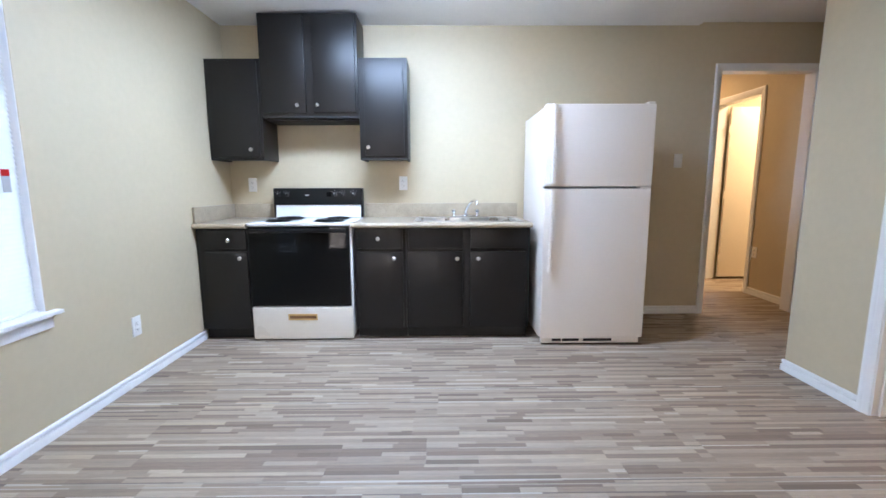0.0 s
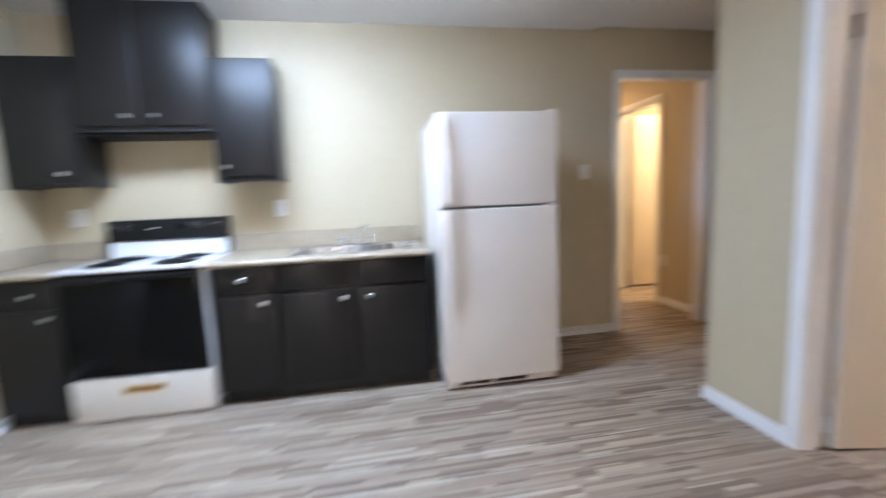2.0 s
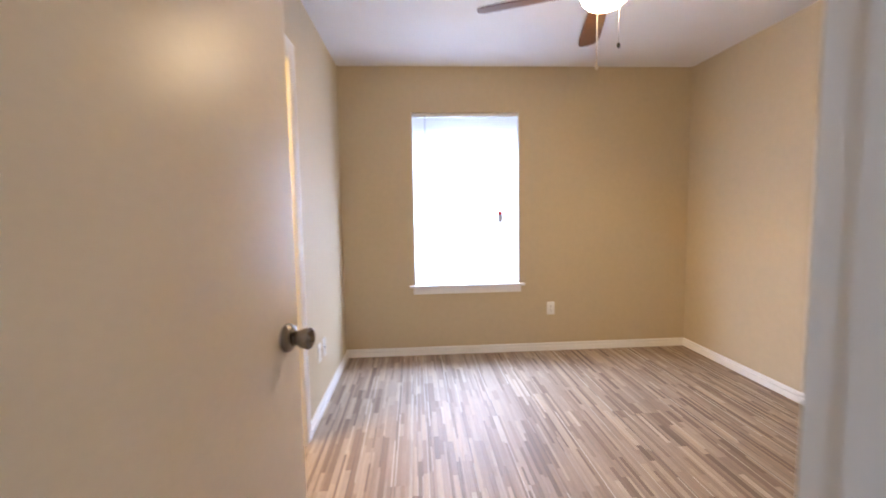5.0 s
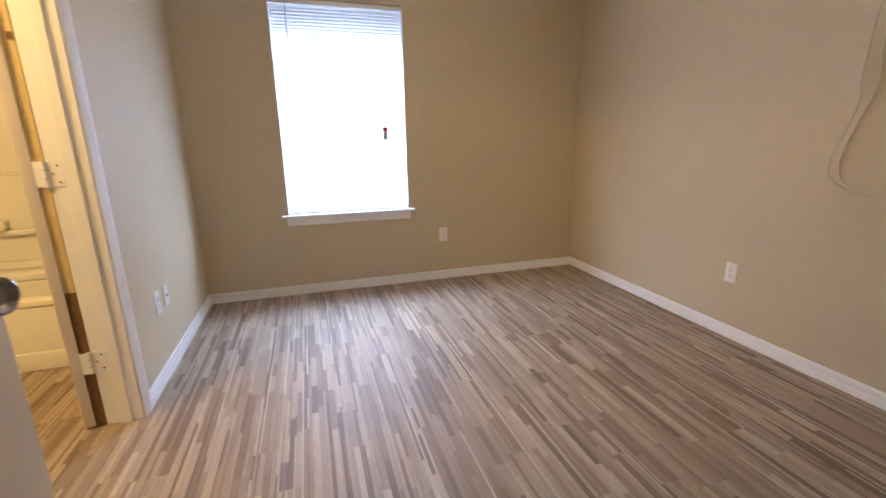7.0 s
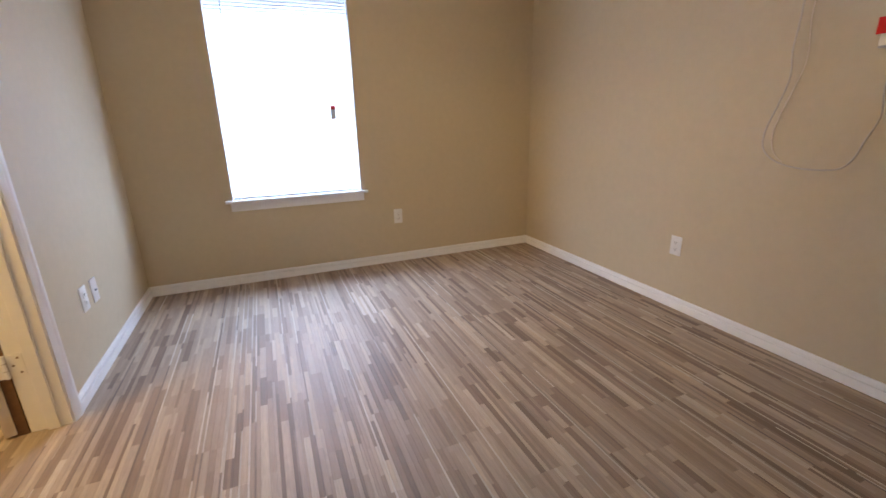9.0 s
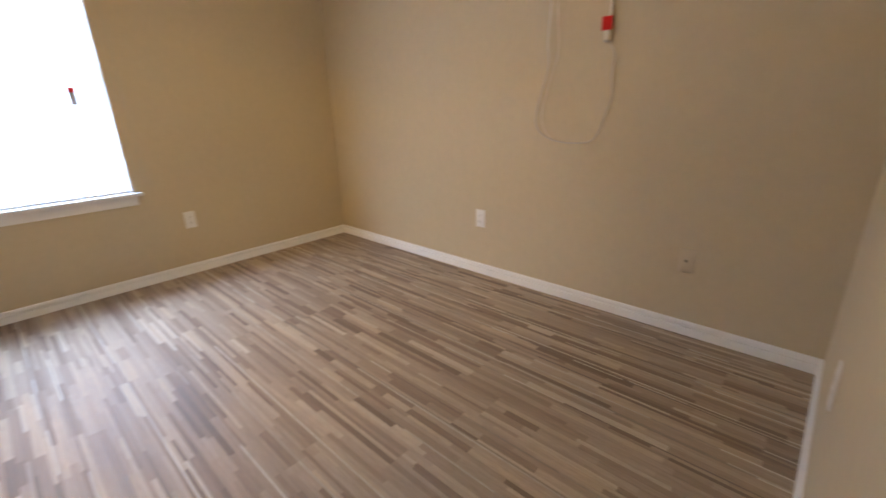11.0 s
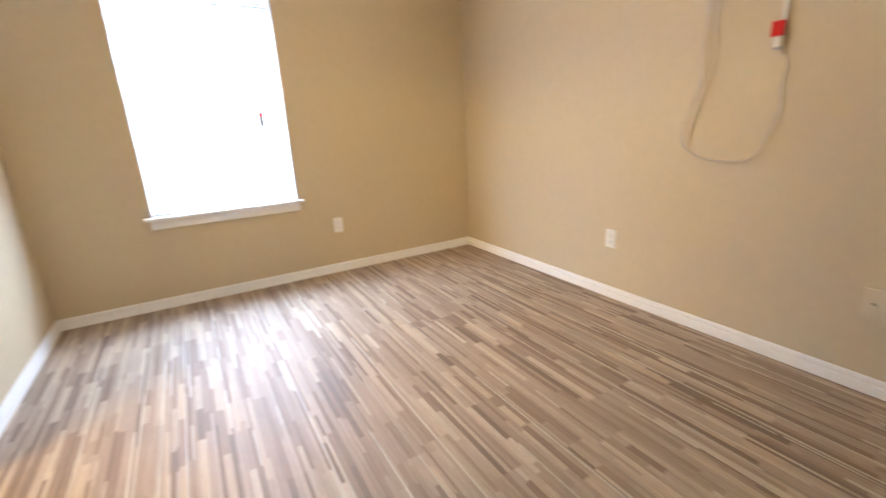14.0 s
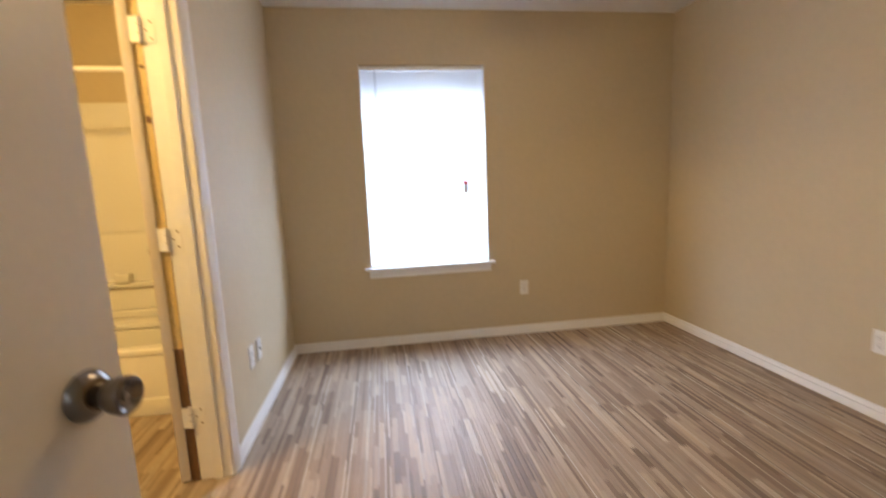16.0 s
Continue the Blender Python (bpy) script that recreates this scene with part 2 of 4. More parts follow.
HALL = (2.597, 3.385)   # opening in the kitchen's north wall
BED = (1.394, 2.226)    # bedroom door opening
BATH = (3.706, 4.440)     # bathroom door opening
HE = 3.51           # hall's east wall
SIDE = (4.745, 5.42)     # door opening from the hall to the side room

BEIGE = "beige painted wall with light orange-peel texture"


def pierced(name, axis, a, b, u0, u1, holes, label=BEIGE, bevel=0.0):
    """A wall from u0 to u1 along axis, between faces a and b, with holes of (start, end, bottom, top)."""
    boxes = []

    def piece(s, e, z0, z1):
        if e - s > 1e-4 and z1 - z0 > 1e-4:
            boxes.append(((s, a, z0), (e, b, z1)) if axis == "x" else ((a, s, z0), (b, e, z1)))
    at = u0
    for h0, h1, z0, z1 in sorted(holes):
        piece(at, h0, 0, TOP)
        piece(h0, h1, 0, z0)
        piece(h0, h1, z1, TOP)
        at = h1
    piece(at, u1, 0, TOP)
    return structure(name, boxes, WALL, label, bevel=bevel)


def doorway(span, head):
    return (span[0] - JT, span[1] + JT, 0, head + JT)


pierced("wall_west", "y", WEST - 0.11, WEST, -3.0, 4.085, [(*W1, SILL_K, HEAD_K)])
pierced("wall_north", "x", NORTH, 4.085, WEST, BE + 0.11, [doorway(HALL, 2.07)])
pierced("wall_divider", "y", DIV_A, DIV_B, -3.0, 2.766, [doorway(BED, 2.045)])
structure("wall_alcove_south", [((DIV_B, 2.656, 0), (3.48, 2.766, TOP))], WALL, BEIGE)
structure("wall_alcove_east", [((3.48, BW, 0), (3.59, NORTH, TOP))], WALL, BEIGE)
pierced("wall_bedroom_north", "x", BN, BW, DIV_B, BE, [doorway(BATH, 2.045)])
pierced("wall_bedroom_east", "y", BE, BE + 0.11, BS - 0.11, NORTH, [(*W2, SILL, HEAD)])
structure("wall_bedroom_south", [((DIV_B, BS - 0.11, 0), (BE, BS, TOP))], WALL, BEIGE)
# this opening is made up to let the fill lamp in
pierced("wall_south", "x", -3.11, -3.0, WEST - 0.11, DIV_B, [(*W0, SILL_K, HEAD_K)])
pierced("wall_hall_east", "y", HE, HE + 0.11, 4.085, 5.52, [doorway(SIDE, 2.05)])
structure("wall_side_room_north", [((HE, 5.52, 0), (BE + 0.11, 5.585, TOP))], WALL, BEIGE)
structure("wall_side_room_east", [((BE, 4.085, 0), (BE + 0.11, 5.52, TOP))], WALL, BEIGE)
structure("wall_hall_west", [((2.1, 4.085, 0), (2.21, 6.6, TOP))], WALL, BEIGE)
pierced("wall_hall_north", "x", 6.6, 6.71, 2.21, 5.2, [(3.70, 4.05, 0.92, 1.73)])
structure("wall_hall_end", [((5.09, 5.585, 0), (5.2, 6.6, TOP))], WALL, BEIGE)
structure("ceiling", [((WEST - 0.11, -3.11, TOP), (BE + 0.11, 6.71, TOP + 0.12))], CEILING, "white lightly textured painted ceiling", "ceiling")
structure("ceiling_kitchen", [((WEST, -3.0, TOP_K), (DIV_A, NORTH, TOP - 0.001))], CEILING, "white lightly textured kitchen ceiling", "ceiling")
floor = structure("floor", [((WEST - 0.11, -3.11, -0.12), (BE + 0.11, 6.71, -0.003))], UNDERLAY,
                  "grey-brown multi-strip wood laminate floor", "floor")
ground = structure("ground", [((-300, -300, -0.5), (300, 300, -0.3))], GROUND, "dry grassy ground outside the windows", "ground")


BOARD = ((0.0, 0.0), (0.0145, 0.0), (0.0150, 0.037), (0.0135, 0.0395), (0.0020, 0.0410), (0.0020, 0.0490), (0.0122, 0.0510), (0.0130, 0.058), (0.0100, 0.0655), (0.0060, 0.070), (0.0, 0.070))


def run_of_trim(bm, a, b, normal):
    """A grooved baseboard from a to b against a wall whose face looks along normal."""
    ends = [[bm.verts.new((x + normal[0] * d, y + normal[1] * d, z)) for d, z in BOARD] for x, y in (a, b)]
    n = len(BOARD)
    made = [bm.faces.new((ends[0][k], ends[0][(k + 1) % n], ends[1][(k + 1) % n], ends[1][k])) for k in range(n)]
    made += [bm.faces.new(e) for e in ends]
    bmesh.ops.recalc_face_normals(bm, faces=made)


def baseboard(name, runs):
    bm = bmesh.new()
    for a, b, normal in runs:
        run_of_trim(bm, a, b, normal)
    return solo(name, bm, TRIM, "white painted wooden baseboard with a grooved top", "baseboard", "", "structure")


baseboard("baseboard_kitchen_west", [((WEST, -3.0), (WEST, 3.40), (1, 0))])
baseboard("baseboard_kitchen_north", [((1.60, NORTH), (2.538, NORTH), (0, -1))])
baseboard("baseboard_divider_kitchen", [((DIV_A, 2.293), (DIV_A, 2.780), (-1, 0)), ((DIV_A, -3.0), (DIV_A, 1.327), (-1, 0)), ((DIV_A, 2.766), (3.48, 2.766), (0, 1))])
baseboard("baseboard_bedroom_north", [((4.507, BN), (BE, BN), (0, -1)), ((DIV_B, BN), (3.639, BN), (0, -1))])
baseboard("baseboard_bedroom_east", [((BE, BS), (BE, BN), (-1, 0))])
baseboard("baseboard_bedroom_south", [((DIV_B, BS), (BE, BS), (0, 1))])
baseboard("baseboard_bedroom_west", [((DIV_B, BS), (DIV_B, 1.327), (1, 0))])
baseboard("baseboard_hall_east", [((HE, 4.085), (HE, 4.679), (-1, 0))])
baseboard("baseboard_hall_north", [((2.21, 6.6), (5.09, 6.6), (0, -1))])


# moulding across a casing: share of its width, and how far it stands off the wall
MOULD = ((0.0, 0.0), (0.0, 0.0070), (0.04, 0.0085), (0.38, 0.0105), (0.44, 0.0125), (0.50, 0.0130), (0.58, 0.0128), (0.66, 0.0160), (0.92, 0.0172), (1.0, 0.0150), (1.0, 0.0))


def casing(name, axis, plane, out, span, head, width=0.060):
    """Mitred moulding round a door opening on one wall face. axis: the way along the wall; out: the side it stands on."""
    mid = (span[0] + span[1]) / 2
    t = thing(name, mid if axis == "x" else plane, plane if axis == "x" else mid, 0, "white painted moulded door casing", "trim", "", "structure")
    stations = ((span[0], -1, 0), (span[0], -1, 1), (span[1], 1, 1), (span[1], 1, 0))
    for k, key in enumerate(("left_casing", "head_casing", "right_casing")):
        bm = bmesh.new()
        ends = []
        for at, side, top in stations[k:k + 2]:
            ring = []
            for share, d in MOULD:
                w = 0.006 + share * width
                u, z, off = at + side * w, (head + w) if top else 0.0, plane + out * d
                ring.append(bm.verts.new((u, off, z) if axis == "x" else (off, u, z)))
            ends.append(ring)
        n = len(MOULD)
        for i in range(n):
            bm.faces.new((ends[0][i], ends[0][(i + 1) % n], ends[1][(i + 1) % n], ends[1][i]))
        for ring in ends:
            bm.faces.new(ring)
        bmesh.ops.recalc_face_normals(bm, faces=bm.faces)
        part(key, bm, TRIM, t)
    return t


def jamb(name, axis, a, b, span, head, mat=TRIM, stop=None):
    """The lining of a door opening through a wall from face a to face b, with a door stop."""
    mid = (span[0] + span[1]) / 2
    t = thing(name, mid if axis == "x" else (a + b) / 2, (a + b) / 2 if axis == "x" else mid, 0, "white painted door jamb with stop", "trim", "", "structure")

    def piece(nm, u0, u1, d0, d1, z0, z1):
        lo, hi = ((u0, d0, z0), (u1, d1, z1)) if axis == "x" else ((d0, u0, z0), (d1, u1, z1))
        part(nm, block(lo, hi, 0.0015, 1), mat, t)
    a, b = a - 0.002, b + 0.002
    piece("side_jamb", span[0] - JT, span[0], a, b, 0, head)
    piece("side_jamb", span[1], span[1] + JT, a, b, 0, head)
    piece("head_jamb", span[0] - JT, span[1] + JT, a, b, head, head + JT - 0.001)
    if stop:
        s0, s1 = stop
        piece("door_stop", span[0], span[0] + 0.011, s0, s1, 0, head)
        piece("door_stop", span[1] - 0.011, span[1], s0, s1, 0, head)
        piece("door_stop", span[0] + 0.011, span[1] - 0.011, s0, s1, head - 0.011, head)
    return t


casing("casing_hall_opening", "x", NORTH, -1, HALL, 2.07, 0.052)
casing("casing_hall_opening_back", "x", 4.085, 1, HALL, 2.07, 0.052)
jamb("jamb_hall_opening", "x", NORTH, 4.085, HALL, 2.07)
casing("casing_bedroom_kitchen_side", "y", DIV_A, -1, BED, 2.045)
casing("casing_bedroom_inside", "y", DIV_B, 1, BED, 2.045)
jamb("jamb_bedroom", "y", DIV_A, DIV_B, BED, 2.045, stop=(2.405, 2.455))
casing("casing_bathroom", "x", BN, -1, BATH, 2.045)
jamb("jamb_bathroom", "x", BN, BW, BATH, 2.045, stop=(2.366, 2.404))
casing("casing_side_room", "y", HE, -1, SIDE, 2.05)
jamb("jamb_side_room", "y", HE, HE + 0.11, SIDE, 2.05)

# ---- doors ----


def knob_set(parent, m, label="satin nickel round door knob"):
    """Rose, neck and knob along +z of m, then on the far side of a 35 mm leaf."""
    rose = part("knob_rose", lathe([(0, 0), (0.0345, 0.0), (0.0355, 0.003), (0.0335, 0.009), (0.027, 0.015), (0.019, 0.019), (0.0, 0.020)], m, 32), NICKEL, parent, "satin nickel rose")
    part("door_knob", lathe([(0, 0.012), (0.0165, 0.014), (0.0160, 0.022), (0.0185, 0.030), (0.0230, 0.040), (0.0255, 0.049), (0.0265, 0.058), (0.0255, 0.0612), (0.0225, 0.0625),
                             (0.0190, 0.0605), (0.0130, 0.0560), (0.0075, 0.0560), (0.0070, 0.0590), (0.0, 0.0590)], m, 32), NICKEL, rose, label)


def door_leaf(name, hinge, angle, width, height, label, swing=1, knob=True, hinges=(), bottom=0.012):
    """A flush leaf that stands open at angle (degrees from +x) about its hinge."""
    d = thing(name, hinge[0], hinge[1], 0.0, label, "door", "", "structure")
    m = pose(hinge[0], hinge[1], 0, 0, 0, angle)
    bm = block((0.003, 0, bottom), (width, 0.035, height), 0.002)
    bm.transform(m)
    leaf = part("door_leaf", bm, DOOR, d)
    if hinges:
        bm = block((-0.004, 0.0005, 0.013), (0.0029, 0.0385, height - 0.001), 0.0008, 1)
        bm.transform(m)
        part("hinge_edge", bm, TRIM, leaf, "white painted hinge edge")
    if knob:
        for side in (-1, 1):
            face = m @ pose(width - 0.060, 0.035 if side > 0 else 0.0, 0.946, -90 * side, 0, 0)
            knob_set(d, face)
        bm = block((width - 0.001, 0.006, 0.916), (width + 0.0015, 0.029, 0.976), 0.0006)
        bm.transform(m)
        part("latch_plate", bm, NICKEL, leaf, "satin nickel latch plate")
    for z in hinges:
        bm = lathe([(0, 0), (0.006, 0.0), (0.0065, 0.002), (0.0065, 0.088), (0.006, 0.09), (0, 0.09)],
                   m @ pose(-0.004, 0.035 if swing > 0 else 0.0, z - 0.045), 12)
        bm2 = bmesh.new()
        add_box(bm2, (-0.0062, 0.010, z - 0.044), (-0.0042, 0.036, z + 0.044), 0.0008, 1)
        bm2.transform(m)
        bare = z > 1.5
        part("hinge_knuckle", bm, NICKEL if bare else DOOR, leaf, "steel hinge knuckle" if bare else "painted hinge knuckle")
        part("hinge_leaf", bm2, NICKEL if bare else DOOR, leaf, "steel hinge leaf" if bare else "painted hinge leaf")
    return d


door_leaf("door_bedroom", (2.506, 2.186), -12.1, 0.797, 2.03, "ivory painted flush bedroom door standing open", knob=True, hinges=(0.29, 1.04, 1.80), swing=1)
door_leaf("door_bathroom", (4.424, 2.494), 20.5, 0.64, 2.03, "ivory painted flush bathroom door folded wide open", knob=True, swing=-1)
side_door = door_leaf("door_side_room", (HE + 0.128, 5.375), 0.0, 0.66, 2.03, "ivory painted flush door open into the side room", knob=True, swing=-1, bottom=0.03)
for z in (0.26, 1.02, 1.78):
    part("hinge", block((HE + 0.1125, 5.372, z - 0.045), (HE + 0.1315, 5.3755, z + 0.045), 0.001, 1), DOOR, side_door, "painted butt hinge")

# ---- windows ----


def window(name, plane, out, span, sill, head, label):
    """A single-hung vinyl window in a wall whose room face is x = plane; out: the way to the outdoors along x."""
    w = thing(name, plane + out * 0.055, (span[0] + span[1]) / 2, sill, label, "window", "", "structure")

    def bar(name, d0, d1, y0, y1, z0, z1, mat=VINYL, bevel=0.003):
        x0, x1 = sorted((plane + out * d0, plane + out * d1))
        return part(name, block((x0, y0, z0), (x1, y1, z1), bevel, 1), mat, w)
    a, b = span
    mid = sill + 0.715
    bar("window_frame", 0.078, 0.108, a, a + 0.035, sill, head)
    bar("window_frame", 0.078, 0.108, b - 0.035, b, sill, head)
    bar("window_frame", 0.078, 0.108, a + 0.035, b - 0.035, sill, sill + 0.04)
    bar("window_frame", 0.078, 0.108, a + 0.035, b - 0.035, head - 0.035, head)
    bar("meeting_rail", 0.080, 0.104, a + 0.035, b - 0.035, mid - 0.022, mid + 0.022)
    for z0, z1 in ((sill + 0.04, mid - 0.022), (mid + 0.022, head - 0.035)):
        pane = bar("pane", 0.094, 0.098, a + 0.035, b - 0.035, z0, z1, GLASS, 0.0)
        pane.visible_shadow = False
    # white sheets added over the plaster reveals, their brightness put into the colour
    for y0, y1 in ((a + 0.0005, a + 0.0045), (b - 0.0045, b - 0.0005)):
        bar("bright_reveal_sheet", 0.002, 0.0775, y0, y1, sill + 0.0165, head - 0.0005, VINYL, 0.0)
    x0, x1 = sorted((plane + out * 0.076, plane - out * 0.042))
    part("window_sill", block((x0, a - 0.0015, sill - 0.002), (x1, b + 0.0015, sill + 0.016), 0.004), TRIM, w)
    x0, x1 = sorted((plane - out * 0.001, plane - out * 0.042))
    part("window_sill", block((x0, a - 0.045, sill - 0.0025), (x1, a - 0.0015, sill + 0.016), 0.004), TRIM, w)
    part("window_sill", block((x0, b + 0.0015, sill - 0.0025), (x1, b + 0.045, sill + 0.016), 0.004), TRIM, w)
    x0, x1 = sorted((plane, plane - out * 0.014))
    part("apron", block((x0, a - 0.015, sill - 0.062), (x1, b + 0.015, sill - 0.003), 0.002), TRIM, w)
    return w


def blind(plane, out, span, sill, head, tag_y, wand_y, label):
    """A lowered one-inch vinyl blind hung inside the window's reveal."""
    a, b = span[0] + 0.006, span[1] - 0.006
    x = plane + out * 0.038
    t = thing("window_blind", x, (a + b) / 2, sill + 0.016, label, "blind")
    part("headrail", block((x - 0.014, a, head - 0.030), (x + 0.014, b, head - 0.002), 0.002), VINYL, t)
    part("bottom_rail", block((x - 0.012, a, sill + 0.018), (x + 0.012, b, sill + 0.030), 0.003), VINYL, t)
    # curved slat, tilted nearly shut
    bm = bmesh.new()
    rows = []
    for k in range(5):
        u = (k / 4 - 0.5) * 0.026
        sag = 0.0016 * (1 - (2 * k / 4 - 1) ** 2)
        rows.append([bm.verts.new((u, y, sag)) for y in (a, b)])
    for r, s in zip(rows, rows[1:]):
        bm.faces.new((r[0], r[1], s[1], s[0]))
    bm.transform(Matrix.Rotation(radians(-62 * out), 4, "Y"))
    data = mesh_of("slat", bm, SLAT)
    z, pitch = sill + 0.046, 0.0212
    while z < head - 0.038:
        s = new("slat", data)
        s.location = (x, 0, z)
        s.parent = t
        s.matrix_parent_inverse = t.matrix_basis.inverted()
        z += pitch
    for y in (a + 0.12, (a + b) / 2, b - 0.12):
        part("ladder_cord", tube([(x - out * 0.013, y, sill + 0.03), (x - out * 0.013, y, head - 0.03)], 0.0008, 5), VINYL, t)
    # the wand's backlit darkness is put into its grey
    part("tilt_wand", tube([(x - out * 0.020, wand_y, head - 0.03), (x - out * 0.022, wand_y + 0.004, sill + 0.72)], 0.0030, 6), APPLIANCE_GREY, t, "tilt wand greyed to stand dark before the bright blind")
    x0, x1 = sorted((x - out * 0.0165, x - out * 0.0172))
    tag = part("warning_tag", block((x0, tag_y - 0.018, sill + 0.545), (x1, tag_y + 0.018, sill + 0.640)), MARK, t, "small hanging paper warning tag")
    x0, x1 = sorted((x - out * 0.0174, x - out * 0.0180))
    part("tag_heading", block((x0, tag_y - 0.018, sill + 0.612), (x1, tag_y + 0.018, sill + 0.640)), RED, tag, "red heading band")
    return t


window("window_1", WEST, -1, W1, SILL_K, HEAD_K, "white vinyl single-hung kitchen window with sill")
window("window_2", BE, 1, W2, SILL, HEAD, "white vinyl single-hung bedroom window with sill")
# unseen window, added only to house the fill lamp
added_window = window("added_window_4", WEST, -1, W1, SILL_K, HEAD_K, "added unseen white window around the warm fill lamp")
added_window.matrix_basis = pose(-0.656, -3.055, SILL_K, 0, 0, 90)
blind(WEST, -1, W1, SILL_K, HEAD_K, 2.075, 1.40, "lowered white mini blind in the kitchen window")
blind(BE, 1, W2, SILL, HEAD, 0.976, 1.615, "lowered white mini blind glowing with daylight")
# unseen blind, added in front of the fill lamp
added_blind = blind(WEST, -1, W1, SILL_K, HEAD_K, 1.35, 1.40, "added unseen white mini blind before the warm fill lamp")
added_blind.matrix_basis = pose(-0.656, -3.038, SILL_K + 0.016, 0, 0, 90)

# ---- kitchen ----


def cabinet_knob(x, y, z, parent):
    part("knob", lathe([(0, 0), (0.007, 0), (0.006, 0.010), (0.009, 0.013), (0.0145, 0.018), (0.0150, 0.024), (0.011, 0.028), (0, 0.029)],
                       pose(x, y, z, 90, 0, 0), 20), BRIGHT_NICKEL, parent, "small round bright nickel knob")


def front(name, x0, x1, z0, z1, y, parent, knob=None, hinge_x=None):
    """A slab door or drawer front, 18 mm thick, standing proud of the face frame."""
    f = part(name, block((x0, y - 0.018, z0), (x1, y, z1), 0.004), CABINET, parent)
    if knob:
        cabinet_knob(knob[0], y - 0.018, knob[1], f)
    if hinge_x is not None:
        for z in (z0 + 0.09, z1 - 0.09):
            part("hinge", block((hinge_x - 0.006, y - 0.020, z - 0.022), (hinge_x + 0.006, y - 0.003, z + 0.022), 0.002), BLACK, f, "black surface hinge")
    return f


def base_cabinet(x0, x1, fronts, label, toe=True):
    c = thing("base_cabinet", (x0 + x1) / 2, 3.66, 0, label, "cabinet", "kitchen base cabinets")
    bm = block((x0, 3.370, 0.085), (x1, NORTH - 0.002, 0.836), 0.002)
    part("body", bm, CABINET, c)
    part("toe_kick", block((x0 + 0.002, 3.425, 0.0), (x1 - 0.002, NORTH - 0.004, 0.085)), CABINET_DARK, c, "dark recessed toe kick")
    for f in fronts:
        front(*f[:5], 3.3695, c, *f[5:])
    return c


base_cabinet(-1.515, -1.142, [("drawer_front", -1.455, -1.150, 0.690, 0.825, (-1.272, 0.752)), ("door", -1.455, -1.150, 0.095, 0.668, (-1.196, 0.622))],
             "charcoal painted base cabinet in the corner beside the range")
base_cabinet(-0.372, 0.000, [("drawer_front", -0.350, -0.022, 0.688, 0.832, (-0.198, 0.760)), ("door", -0.350, -0.022, 0.095, 0.662, (-0.084, 0.616))],
             "charcoal painted base cabinet with one drawer")
base_cabinet(0.0015, 0.906, [("drawer_front", 0.020, 0.416, 0.688, 0.832), ("door", 0.020, 0.416, 0.095, 0.662, (0.374, 0.613)),
                             ("drawer_front", 0.472, 0.876, 0.688, 0.832), ("door", 0.472, 0.876, 0.095, 0.662, (0.526, 0.613))],
             "charcoal painted sink base cabinet with two doors")


def wall_cabinet(x0, x1, z0, z1, fronts, label):
    c = thing("wall_cabinet", (x0 + x1) / 2, 3.82, z0, label, "cabinet", "kitchen wall cabinets")
    bm = bmesh.new()
    add_box(bm, (x0, 3.668, z0 + 0.012), (x1, NORTH - 0.002, z1), 0.002)
    part("body", bm, CABINET, c)
    rim = bmesh.new()
    add_box(rim, (x0 + 0.001, 3.669, z0), (x1 - 0.001, 3.687, z0 + 0.0115))
    add_box(rim, (x0 + 0.001, 3.687, z0), (x0 + 0.016, NORTH - 0.003, z0 + 0.0115))
    add_box(rim, (x1 - 0.016, 3.687, z0), (x1 - 0.001, NORTH - 0.003, z0 + 0.0115))
    part("bottom_rim", rim, CABINET_DARK, c)
    for f in fronts:
        front(*f[:5], 3.6675, c, *f[5:])
    return c


wall_cabinet(-1.516, -1.104, 1.338, 2.085, [("door", -1.452, -1.124, 1.360, 2.066, (-1.190, 1.416))],
             "charcoal painted wall cabinet in the corner")
wall_cabinet(-1.101, -0.366, 1.655, 2.405, [("door", -1.085, -0.762, 1.690, 2.388, (-0.822, 1.742)), ("door", -0.698, -0.384, 1.690, 2.388, (-0.670, 1.742), -0.390)],
             "charcoal painted two-door wall cabinet above the range")
wall_cabinet(-0.363, 0.006, 1.338, 2.090, [("door", -0.322, -0.022, 1.372, 2.066, (-0.296, 1.430), -0.027)],
             "charcoal painted wall cabinet beside the hood cabinet")
part("hood_lip", block((-1.09, 3.70, 1.640), (-0.376, NORTH - 0.004, 1.654), 0.002), CABINET_DARK,
     thing("hood_panel", -0.73, 3.84, 1.640, "black painted panel under the cabinet above the range", "panel"))


